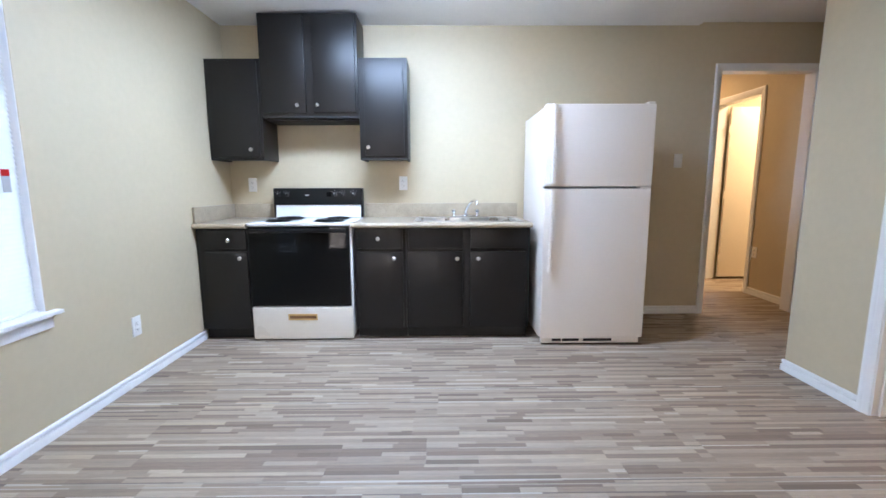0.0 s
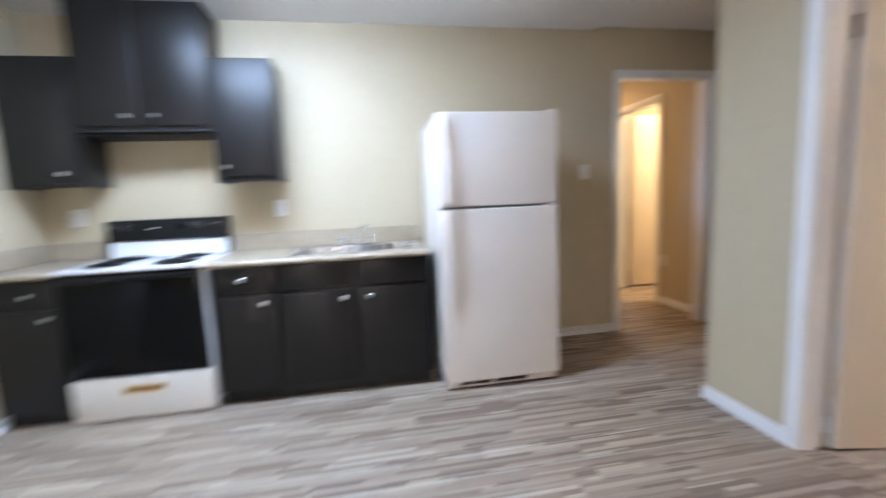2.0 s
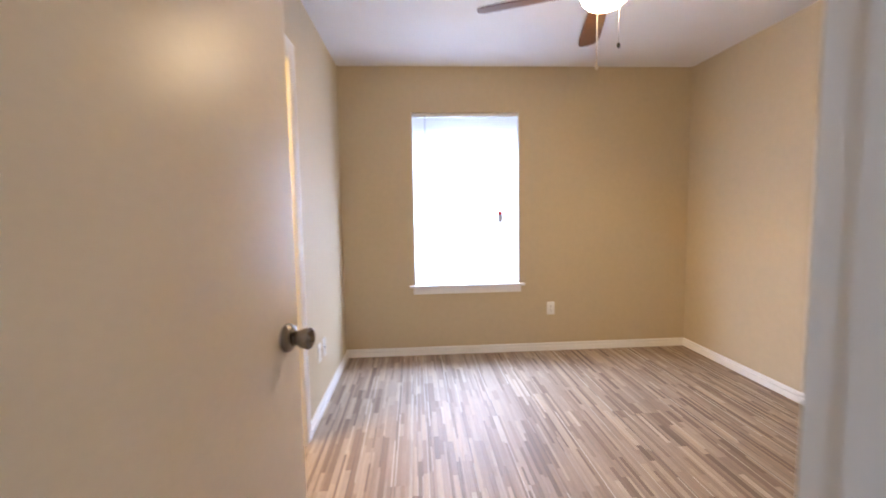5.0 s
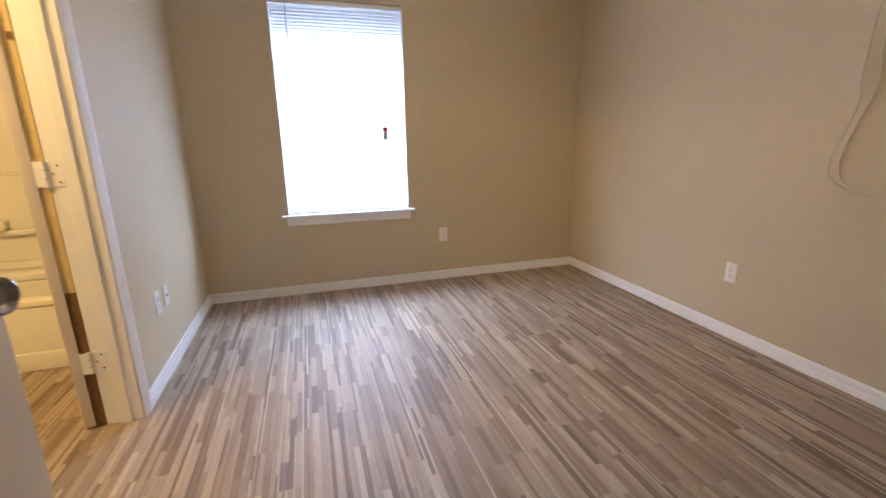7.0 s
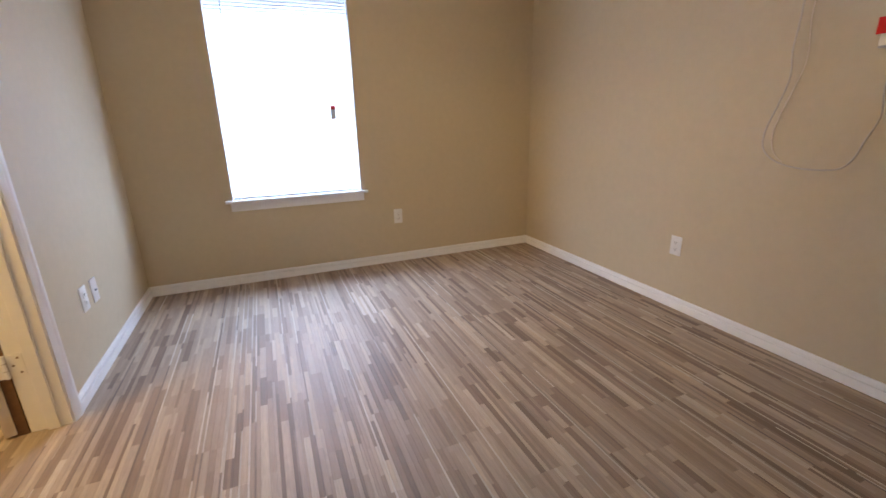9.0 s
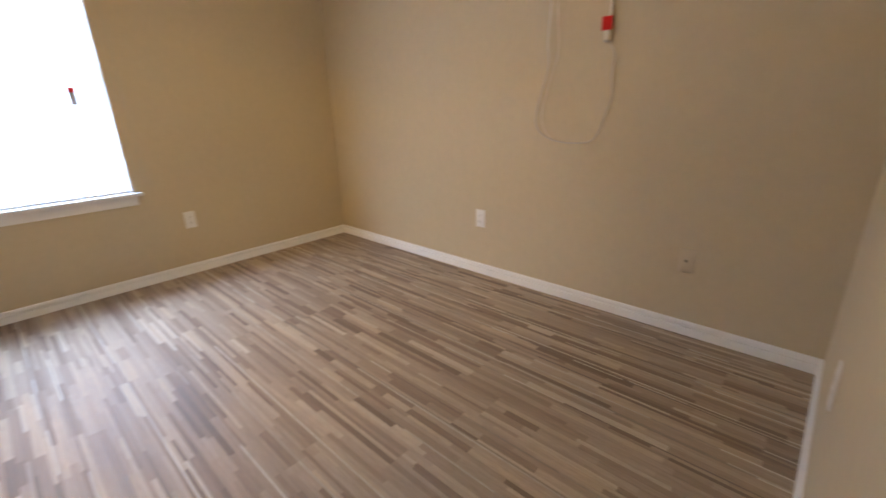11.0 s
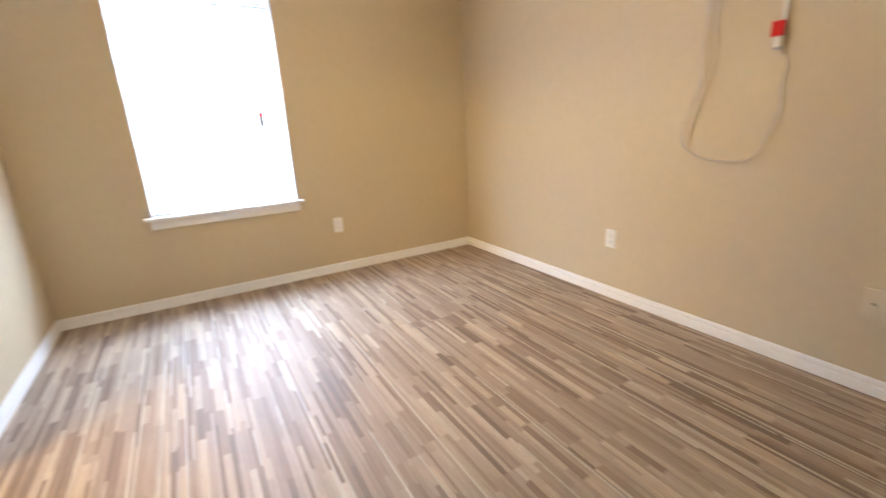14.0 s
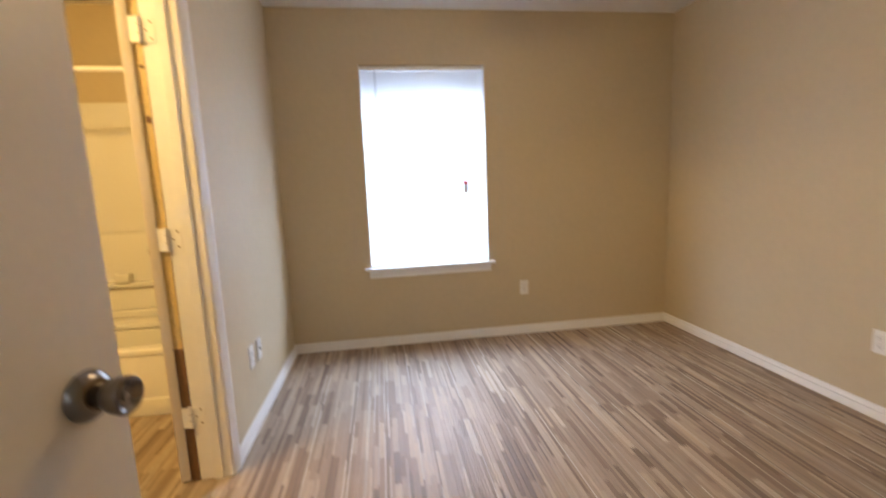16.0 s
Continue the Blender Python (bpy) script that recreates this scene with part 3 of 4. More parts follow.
def worktop(x0, x1, label, sink=None, side=False):
    t = thing("worktop", (x0 + x1) / 2, 3.66, 0.837, label, "worktop")
    y0, y1 = 3.335, NORTH - 0.002
    bm = bmesh.new()
    if sink:
        sx0, sx1, sy0, sy1 = sink
        add_box(bm, (x0, y0 + 0.001, 0.8375), (sx0, y1, 0.8735))
        add_box(bm, (sx1, y0 + 0.001, 0.8375), (x1, y1, 0.8735))
        add_box(bm, (sx0, y0 + 0.001, 0.8375), (sx1, sy0, 0.8735))
        add_box(bm, (sx0, sy1, 0.8375), (sx1, y1, 0.8735))
    else:
        add_box(bm, (x0, y0 + 0.001, 0.8375), (x1, y1, 0.8735))
    part("top", bm, COUNTER, t)
    part("front_edge", tube([(x0, y0 + 0.004, 0.8555), (x1, y0 + 0.004, 0.8555)], 0.018, 16), COUNTER, t)
    part("backsplash", block((x0 + (0.021 if side else 0.0), y1 - 0.019, 0.8740), (x1, y1, 0.990), 0.005), COUNTER, t)
    if side:
        part("side_splash", block((x0, y0 + 0.012, 0.8740), (x0 + 0.019, y1, 0.990), 0.005), COUNTER, t)
    return t


SINK = (0.075, 0.850, 3.435, 3.845)
worktop(-1.517, -1.141, "beige laminate worktop with splashback in the corner", side=True)
worktop(-0.384, 0.915, "beige laminate worktop with splashback around the sink", sink=SINK)


def bowl(x0, x1, y0, y1, depth):
    """An open steel tub with rounded corners and a sloping wall."""
    bm = bmesh.new()
    rings = []
    for z, inset, r in ((0.8775, 0.0, 0.055), (0.874, 0.004, 0.053), (0.874 - depth * 0.9, 0.016, 0.05), (0.874 - depth, 0.040, 0.04)):
        ring = []
        for cx, cy, a0 in ((x1 - inset - r, y1 - inset - r, 0), (x0 + inset + r, y1 - inset - r, 90), (x0 + inset + r, y0 + inset + r, 180), (x1 - inset - r, y0 + inset + r, 270)):
            for k in range(6):
                a = radians(a0 + 18 * k)
                ring.append(bm.verts.new((cx + r * math.cos(a), cy + r * math.sin(a), z)))
        rings.append(ring)
    n = len(rings[0])
    for p, q in zip(rings, rings[1:]):
        for k in range(n):
            bm.faces.new((p[k], p[(k + 1) % n], q[(k + 1) % n], q[k]))
    bm.faces.new(rings[-1])
    bmesh.ops.recalc_face_normals(bm, faces=bm.faces)
    bmesh.ops.solidify(bm, geom=bm.faces[:], thickness=0.0012)
    return bm


sink = thing("kitchen_sink", 0.4625, 3.64, 0.874, "stainless steel double-bowl sink set into the worktop", "sink")
rim = bmesh.new()
SX = (0.055, 0.090, 0.445, 0.480, 0.835, 0.870)
add_box(rim, (SX[0], 3.420, 0.8742), (SX[5], 3.445, 0.8785), 0.002)
add_box(rim, (SX[0], 3.795, 0.8742), (SX[5], 3.885, 0.8785), 0.002)
for k in (0, 2, 4):
    add_box(rim, (SX[k], 3.446, 0.8742), (SX[k + 1], 3.794, 0.8784), 0.0015)
part("rim", rim, STEEL, sink)
part("bowl", bowl(0.088, 0.447, 3.443, 3.797, 0.16), STEEL, sink)
part("bowl", bowl(0.478, 0.837, 3.443, 3.797, 0.16), STEEL, sink)
for x in (0.2675, 0.6575):
    part("drain", lathe([(0, 0.004), (0.020, 0.004), (0.038, 0.006), (0.042, 0.003), (0.042, 0.0), (0, 0.0)], pose(x, 3.62, 0.7150), 24), CHROME, sink, "chrome basket drain")

tap = thing("kitchen_faucet", 0.4625, 3.845, 0.8785, "chrome two-handle kitchen faucet with a raised spout", "faucet")
part("base_plate", block((0.350, 3.818, 0.8787), (0.575, 3.872, 0.894), 0.008), CHROME, tap)
part("spout_post", lathe([(0, 0), (0.022, 0), (0.020, 0.020), (0.016, 0.034), (0, 0.038)], pose(0.4625, 3.845, 0.892), 20), CHROME, tap)
part("spout", tube(smooth_path([(0.4625, 3.845, 0.915), (0.475, 3.815, 0.955), (0.498, 3.760, 1.000), (0.520, 3.705, 1.020), (0.538, 3.660, 1.012), (0.541, 3.652, 0.992)]),
                   0.0115, 12), CHROME, tap)
for x in (0.366, 0.559):
    part("tap_handle", lathe([(0, 0), (0.016, 0), (0.014, 0.012), (0.010, 0.020), (0.019, 0.030), (0.021, 0.040), (0.016, 0.048), (0, 0.050)], pose(x, 3.845, 0.892), 18), CHROME, tap)

# range
rg = thing("electric_range", -0.764, 3.66, 0, "white electric coil range with a black glass oven door", "range")
X0, X1 = -1.136, -0.392
body = bmesh.new()
add_box(body, (X0, 3.372, 0.03), (X1, 3.955, 0.855), 0.003)
part("body", body, ENAMEL, rg)
part("cooktop", block((X0 - 0.002, 3.338, 0.8555), (X1 + 0.002, 3.895, 0.878), 0.006), ENAMEL, rg)
guard = bmesh.new()
corners = [(3.868, 0.8785), (3.955, 0.8785), (3.955, 0.984), (3.888, 0.984)]
sides = [[guard.verts.new((x, y, z)) for y, z in corners] for x in (X0 + 0.018, X1 - 0.018)]
for k in range(4):
    guard.faces.new((sides[0][k], sides[0][(k + 1) % 4], sides[1][(k + 1) % 4], sides[1][k]))
guard.faces.new(sides[0])
guard.faces.new(sides[1])
bmesh.ops.recalc_face_normals(guard, faces=guard.faces)
bmesh.ops.bevel(guard, geom=guard.edges[:], offset=0.004, segments=2, affect="EDGES")
part("backguard", guard, ENAMEL, rg)
console = part("control_panel", block((X0 + 0.004, 3.872, 0.9845), (X1 - 0.004, 3.960, 1.122), 0.008), BLACK, rg, "black control panel with knobs")
for x0, x1 in ((X0 + 0.004, X0 + 0.0165), (X1 - 0.0165, X1 - 0.004)):
    part("end_cap", block((x0, 3.874, 0.8790), (x1, 3.958, 0.9842), 0.003), BLACK, console, "black end cap")
for x in (-1.090, -1.020, -0.622, -0.560, -0.468):
    k = part("control_knob", lathe([(0, 0), (0.020, 0), (0.020, 0.004), (0.0155, 0.007), (0.0145, 0.020), (0, 0.021)], pose(x, 3.8725, 1.070, 90, 0, 0), 20), BLACK, console)
    part("pointer", block((x - 0.0014, 3.8505, 1.071), (x + 0.0014, 3.8515, 1.083)), PLASTIC, k, "white pointer mark")
    for dx, dz in ((-0.024, 0.019), (0.0, 0.028), (0.024, 0.019)):
        part("dial_mark", block((x + dx - 0.0035, 3.8705, 1.0695 + dz), (x + dx + 0.0035, 3.8715, 1.0725 + dz)), MARK, console)
part("badge", block((-0.870, 3.8700, 1.060), (-0.838, 3.8716, 1.068), 0.0006), PLASTIC, console, "small pale badge")
part("clock_window", block((-0.690, 3.8700, 1.052), (-0.652, 3.8716, 1.088)), BLACK_GLASS, console, "dark clock window")
oven = part("oven_door", block((X0 + 0.003, 3.346, 0.262), (X1 - 0.014, 3.3715, 0.850), 0.005), BLACK_GLASS, rg, "black glass oven door")
part("oven_handle", block((X0 + 0.020, 3.318, 0.808), (X1 - 0.034, 3.338, 0.836), 0.008), BLACK, oven)
for x in (X0 + 0.05, X1 - 0.075):
    part("handle_post", block((x, 3.336, 0.812), (x + 0.02, 3.3465, 0.832), 0.002), BLACK, oven)
drawer = part("storage_drawer", block((X0 + 0.003, 3.344, 0.012), (X1 - 0.004, 3.3715, 0.254), 0.006), WARM_LIT_ENAMEL, rg)
grip = bmesh.new()
add_box(grip, (-0.872, 3.3395, 0.190), (-0.657, 3.3435, 0.204), 0.001)
add_box(grip, (-0.872, 3.3395, 0.157), (-0.657, 3.3435, 0.168), 0.001)
add_box(grip, (-0.872, 3.3395, 0.168), (-0.862, 3.3435, 0.190), 0.001)
add_box(grip, (-0.667, 3.3395, 0.168), (-0.657, 3.3435, 0.190), 0.001)
part("drawer_grip", grip, BRONZE, drawer, "gold coloured recessed grip")
# no real hollow here: the recess's shade is a dark strip
part("grip_recess", block((-0.862, 3.3425, 0.168), (-0.667, 3.3439, 0.190)), STAIN_AND_SHADE, drawer, "flat dark strip for the shade behind the grip")
for x in (X0 + 0.05, X1 - 0.05):
    for y in (3.42, 3.90):
        part("foot", lathe([(0, 0), (0.016, 0), (0.014, 0.008), (0.008, 0.030), (0, 0.030)], pose(x, y, 0), 12), RUBBER, rg)


def coil(x, y, r, parent):
    pan = part("drip_pan", lathe([(r + 0.006, 0.0), (r + 0.016, 0.0030), (r + 0.010, 0.0045), (r * 0.9, -0.004), (0, -0.006), (0, -0.010), (r * 0.9, -0.008)], pose(x, y, 0.8785), 32), BLACK, parent, "black drip pan")
    turns = [(x + (0.02 + (r - 0.022) * k / 96) * math.cos(k * math.pi / 12), y + (0.02 + (r - 0.022) * k / 96) * math.sin(k * math.pi / 12), 0.8880) for k in range(97)]
    part("coil", tube(turns, 0.0048, 6), BLACK, pan, "dark spiral heating coil")


for x, y, r in ((-0.952, 3.475, 0.085), (-0.955, 3.735, 0.105), (-0.578, 3.475, 0.105), (-0.570, 3.735, 0.085)):
    coil(x, y, r, rg)

# refrigerator
fr = thing("refrigerator", 1.322, 3.55, 0, "white top-freezer refrigerator beside the sink counter", "refrigerator")
part("body", block((0.962, 3.268, 0.045), (1.684, 3.925, 1.660), 0.006), APPLIANCE, fr)
for nm, z0, z1 in (("freezer_door", 1.127, 1.669), ("fridge_door", 0.060, 1.113)):
    part(nm, block((0.958, 3.196, z0), (1.688, 3.262, z1), 0.010, 3), APPLIANCE, fr)
part("door_gasket", block((0.970, 3.2605, 0.07), (1.676, 3.2685, 1.655)), APPLIANCE_GREY, fr, "grey door gasket")


def fridge_handle(z_far, z_near, z_bend):
    """A moulded grip beside the door's free edge, thick near the split and thinner beyond the bend."""
    bm = bmesh.new()
    add_box(bm, (0.992, 3.150, min(z_bend, z_near)), (1.020, 3.176, max(z_bend, z_near)), 0.009, 3)
    lo, hi = sorted((z_bend, z_far))
    add_box(bm, (0.994, 3.164, lo - 0.006), (1.018, 3.185, hi), 0.008, 3)
    for z in (z_near, z_far):
        s = -1 if z == max(z_near, z_far) else 1
        z0, z1 = sorted((z, z + s * 0.050))
        add_box(bm, (0.995, 3.170, z0), (1.017, 3.1968, z1), 0.006, 2)
    return bm


part("freezer_handle", fridge_handle(1.664, 1.150, 1.460), APPLIANCE, fr)
part("fridge_handle", fridge_handle(0.545, 1.100, 0.760), APPLIANCE, fr)
part("hinge_cover", block((1.640, 3.205, 1.6695), (1.684, 3.275, 1.685), 0.005), APPLIANCE, fr)
part("mid_hinge", block((1.610, 3.200, 1.1140), (1.684, 3.256, 1.1260), 0.002), APPLIANCE, fr)
grille = part("toe_grille", block((0.972, 3.222, 0.012), (1.674, 3.262, 0.056), 0.004), APPLIANCE, fr)
for x0, x1 in ((1.050, 1.115), (1.125, 1.245), (1.275, 1.480)):
    # shade inside the slots is painted as black strips on the grille
    part("grille_slot", block((x0, 3.2200, 0.026), (x1, 3.2225, 0.046), 0.001), RUBBER, grille, "black strip for the shade in a vent slot")
for x in (1.000, 1.620):
    for y in (3.30, 3.88):
        part("roller", lathe([(0, -0.012), (0.022, -0.012), (0.022, 0.012), (0, 0.012)], pose(x, y, 0.022, 0, 90, 0), 16), RUBBER, fr)
part("chip", block((1.612, 3.1948, 0.610), (1.620, 3.1958, 0.617)), VINYL, fr, "small bright mark on the door")

LX, LY = -0.05, 2.76
lamp = thing("ceiling_lamp", LX, LY, TOP_K - 0.075, "lit white fluorescent wraparound lamp on the kitchen ceiling", "ceiling lamp")
part("base", block((LX - 0.61, LY - 0.19, TOP_K - 0.022), (LX + 0.61, LY + 0.19, TOP_K), 0.004), PLASTIC, lamp)
part("diffuser", block((LX - 0.59, LY - 0.18, TOP_K - 0.075), (LX + 0.59, LY + 0.18, TOP_K - 0.0225), 0.025, 4), KITCHEN_GLASS, lamp, "lit white ribbed diffuser")
for x in (LX - 0.602, LX + 0.602):
    part("end_cap", block((x - 0.009, LY - 0.184, TOP_K - 0.077), (x + 0.009, LY + 0.184, TOP_K - 0.0225), 0.004), PLASTIC, lamp)

# ---- outlets and switches ----


def wall_plate(name, at, turn, label, category, style):
    """A plate with its face along -y before the turn about z."""
    m = pose(*at, 0, 0, turn)
    t = thing(name, *at, label, category)

    def piece(nm, bm, mat, parent=t, lab=""):
        bm.transform(m)
        return part(nm, bm, mat, parent, lab)
    plate = piece("plate", block((-0.035, -0.006, -0.0575), (0.035, 0.0005, 0.0575), 0.003), PAINTED if style == "painted" else PLASTIC)
    if style == "duplex":
        for z in (-0.0195, 0.0195):
            face = piece("socket", block((-0.0165, -0.0085, z - 0.0145), (0.0165, -0.0055, z + 0.0145), 0.004), PLASTIC, plate)
            piece("slot", block((-0.0075, -0.0089, z - 0.003), (-0.0052, -0.0083, z + 0.007)), SOCKET, face)
            piece("slot", block((0.0052, -0.0089, z - 0.003), (0.0075, -0.0083, z + 0.006)), SOCKET, face)
            piece("slot", block((-0.0022, -0.0089, z - 0.0105), (0.0022, -0.0083, z - 0.0065)), SOCKET, face)
    elif style == "switch":
        piece("toggle", block((-0.005, -0.020, -0.004), (0.005, -0.0055, 0.011), 0.002), PLASTIC, plate)
    elif style in ("jack", "painted"):
        piece("jack", lathe([(0, 0), (0.0055, 0), (0.0055, 0.006), (0.003, 0.007), (0, 0.007)], pose(0, -0.0055, 0, 90, 0, 0), 12), SOCKET, plate, "coaxial jack")
    return t


wall_plate("wall_outlet", (WEST, 2.688, 0.335), 90, "white duplex outlet low on the kitchen wall", "outlet", "duplex")
wall_plate("wall_outlet", (-1.338, NORTH, 1.150), 0, "white duplex outlet above the corner worktop", "outlet", "duplex")
wall_plate("wall_outlet", (-0.060, NORTH, 1.160), 0, "white duplex outlet above the sink worktop", "outlet", "duplex")
wall_plate("light_switch", (2.281, NORTH, 1.341), 0, "white toggle light switch beside the hall opening", "switch", "switch")
wall_plate("wall_outlet", (HE, 4.630, 0.445), -90, "white duplex outlet low on the hall wall", "outlet", "duplex")
wall_plate("wall_outlet", (BE, 0.535, 0.381), -90, "white duplex outlet beside the bedroom window", "outlet", "duplex")
wall_plate("wall_outlet", (4.265, BS, 0.381), 180, "white duplex outlet low on the bedroom wall", "outlet", "duplex")
wall_plate("cable_plate", (3.048, BS, 0.372), 180, "painted-over cable jack plate on the bedroom wall", "wall plate", "painted")
wall_plate("wall_outlet", (4.835, BN, 0.382), 0, "white duplex outlet beside the bathroom door", "outlet", "duplex")
wall_plate("cable_plate", (4.968, BN, 0.378), 0, "white cable jack plate beside an outlet", "wall plate", "jack")
wall_plate("wall_outlet", (DIV_B, 0.110, 0.400), 90, "white duplex outlet in the bedroom corner", "outlet", "duplex")

# ---- bedroom ----
fan = thing("ceiling_fan", 4.20, 0.815, 2.143, "four-blade walnut ceiling fan with a lit bowl lamp", "ceiling fan")
FX, FY = 4.20, 0.815
FZ = TOP - 2.42
part("canopy", lathe([(0, 2.42), (0.075, 2.42), (0.078, 2.42 - 0.010), (0.070, 2.42 - 0.045), (0.030, 2.42 - 0.060), (0.0, 2.42 - 0.060)], pose(FX, FY, FZ), 32), FAN_METAL, fan)
part("motor", lathe([(0, 2.362), (0.060, 2.360), (0.105, 2.340), (0.112, 2.310), (0.112, 2.275), (0.100, 2.255), (0.070, 2.245), (0.055, 2.238), (0, 2.238)], pose(FX, FY, FZ), 36), FAN_METAL, fan)
part("light_fitter", lathe([(0, 2.2385), (0.060, 2.2385), (0.080, 2.226), (0.107, 2.220), (0.112, 2.212), (0.110, 2.206), (0, 2.206)], pose(FX, FY, FZ + 0.010), 32), FAN_METAL, fan)
part("lamp_bowl", lathe([(0.086, 2.2045), (0.104, 2.202), (0.107, 2.190), (0.099, 2.167), (0.077, 2.147), (0.043, 2.135), (0, 2.131)], pose(FX, FY, FZ + 0.010), 40), LAMP_GLASS, fan, "lit frosted glass bowl")
for k in range(4):
    m = pose(FX, FY, 2.262, 0, 0, 75 + 90 * k) @ Matrix.Rotation(radians(4.2), 4, "Y")
    arm = bmesh.new()
    add_box(arm, (0.085, -0.018, 0.045), (0.150, 0.018, 0.051), 0.002)
    add_box(arm, (0.140, -0.030, 0.008), (0.215, 0.030, 0.013), 0.002)
    add_tube(arm, [(0.130, 0, 0.047), (0.150, 0, 0.040), (0.165, 0, 0.011)], 0.009, 8)
    arm.transform(m)
    blade = bmesh.new()
    outline = [(0.165, -0.045), (0.32, -0.055), (0.50, -0.060), (0.568, -0.053), (0.588, -0.034), (0.594, 0.0), (0.588, 0.034), (0.568, 0.053), (0.50, 0.060), (0.32, 0.055), (0.165, 0.045)]
    vs = [blade.verts.new((x, y, 0)) for x, y in outline]
    face = blade.faces.new(vs)
    up = bmesh.ops.extrude_face_region(blade, geom=[face])
    for v in up["geom"]:
        if isinstance(v, bmesh.types.BMVert):
            v.co.z += 0.006
    bmesh.ops.recalc_face_normals(blade, faces=blade.faces)
    blade.transform(m @ Matrix.Rotation(radians(-11), 4, "X"))
    b = part("blade", blade, WALNUT, fan, "dark walnut fan blade")
    part("blade_arm", arm, FAN_METAL, b, "pewter blade bracket")
for x, y, z in ((4.160, 0.866, 1.883), (4.185, 0.752, 1.990)):
    part("pull_chain", tube([(x, y, 2.23), (x, y, z + 0.02)], 0.0012 if z > 1.9 else 0.0034, 6), FAN_METAL if z > 1.9 else CABLE, fan, "thin pull chain")
    part("pull_knob", lathe([(0, 0), (0.006, 0.003), (0.009, 0.012), (0.006, 0.022), (0, 0.026)], pose(x, y, z), 14), BLACK if z > 1.9 else CABLE, fan, "pull chain knob")

cord = thing("hanging_power_cord", 3.62, BS + 0.01, 0.885, "white appliance power cord looped down the bedroom wall", "power cord")
YC = BS + 0.045
part("cord", tube(smooth_path([(3.768, YC, 2.05), (3.778, YC, 1.75), (3.795, YC + 0.004, 1.576), (3.801, YC, 1.470), (3.807, YC, 1.370), (3.794, YC + 0.004, 1.270), (3.822, YC, 1.160), (3.856, YC - 0.004, 1.060),
                               (3.864, YC - 0.010, 0.980), (3.827, YC - 0.015, 0.925), (3.748, YC - 0.022, 0.892), (3.652, YC - 0.026, 0.884), (3.563, YC - 0.026, 0.895), (3.520, YC - 0.026, 0.940),
                               (3.498, YC - 0.025, 1.010), (3.468, YC - 0.024, 1.100), (3.478, YC - 0.026, 1.200), (3.473, YC - 0.028, 1.290), (3.509, YC - 0.030, 1.345)], 6), 0.0036, 8), CORD, cord)
# a thinner, paler line close to the wall, following the cord
part("cord", tube(smooth_path([(3.763, BS + 0.012, 2.05), (3.771, BS + 0.012, 1.70), (3.776, BS + 0.014, 1.50), (3.763, BS + 0.012, 1.340), (3.790, BS + 0.012, 1.230), (3.824, BS + 0.012, 1.120),
                               (3.843, BS + 0.012, 1.020), (3.824, BS + 0.010, 0.945), (3.780, BS + 0.012, 0.905)], 6), 0.0024, 6), PALE_LINE, cord, "thin pale line on the wall beside the cord")
plug = part("plug", block((3.500, BS + 0.001, 1.352), (3.530, BS + 0.026, 1.400), 0.006), CABLE, cord, "white plug")
part("plug_face", block((3.501, BS + 0.003, 1.344), (3.529, BS + 0.024, 1.3515), 0.002), MARK, plug, "grey plug face")
part("plug_tail", tube([(3.510, BS + 0.015, 1.395), (3.504, BS + 0.015, 1.60), (3.502, BS + 0.015, 2.05)], 0.007, 8), CABLE, cord)
part("tag", block((3.491, BS + 0.029, 1.392), (3.541, BS + 0.031, 1.450)), RED, plug, "red paper warning tag")
part("cord_anchor", block((3.484, BS + 0.0005, 2.045), (3.822, BS + 0.052, 2.085), 0.005), CABLE, cord, "white cord outlet")

plate = thing("strike_plate", 2.43, BED[0] + 0.001, 0.925, "satin nickel strike plate on the bedroom door jamb", "strike plate")
part("plate", block((2.462, BED[0] - 0.0005, 0.900), (2.488, BED[0] + 0.0015, 0.950), 0.0006), NICKEL, plate)
part("latch_hole", block((2.468, BED[0] + 0.0012, 0.914), (2.480, BED[0] + 0.0022, 0.936)), SOCKET, plate, "dark latch hole")

# ---- bathroom ----
tub = thing("bathtub", 5.38, 3.19, 0, "white one-piece bathtub and shower surround", "bathtub")
TX = 5.095
part("apron", block((TX, 2.4635, 0.030), (TX + 0.030, NORTH - 0.004, 0.345), 0.010), TUB, tub)
part("apron_foot", block((TX - 0.012, 2.4635, 0.0), (TX + 0.030, NORTH - 0.004, 0.100), 0.008), TUB, tub)
basin = bmesh.new()
add_box(basin, (TX - 0.008, 2.4635, 0.3455), (TX + 0.075, NORTH - 0.004, 0.385), 0.014, 3)
add_box(basin, (5.655, 2.4635, 0.3455), (BE - 0.003, NORTH - 0.004, 0.385), 0.010)
add_box(basin, (TX + 0.075, 2.4635, 0.3455), (5.655, 2.50, 0.385), 0.010)
add_box(basin, (TX + 0.075, 3.88, 0.3455), (5.655, NORTH - 0.004, 0.385), 0.010)
part("rim", basin, TUB, tub)
part("inner_wall", block((5.625, 2.50, 0.1005), (5.656, 3.88, 0.3452), 0.008), TUB, tub)
part("inner_wall", block((TX + 0.075, 2.470, 0.1005), (5.624, 2.4995, 0.3452), 0.008), TUB, tub)
part("inner_wall", block((TX + 0.075, 3.8805, 0.1005), (5.624, 3.91, 0.3452), 0.008), TUB, tub)
part("tub_floor", block((TX + 0.031, 2.466, 0.05), (BE - 0.004, NORTH - 0.006, 0.10), 0.01), TUB, tub)
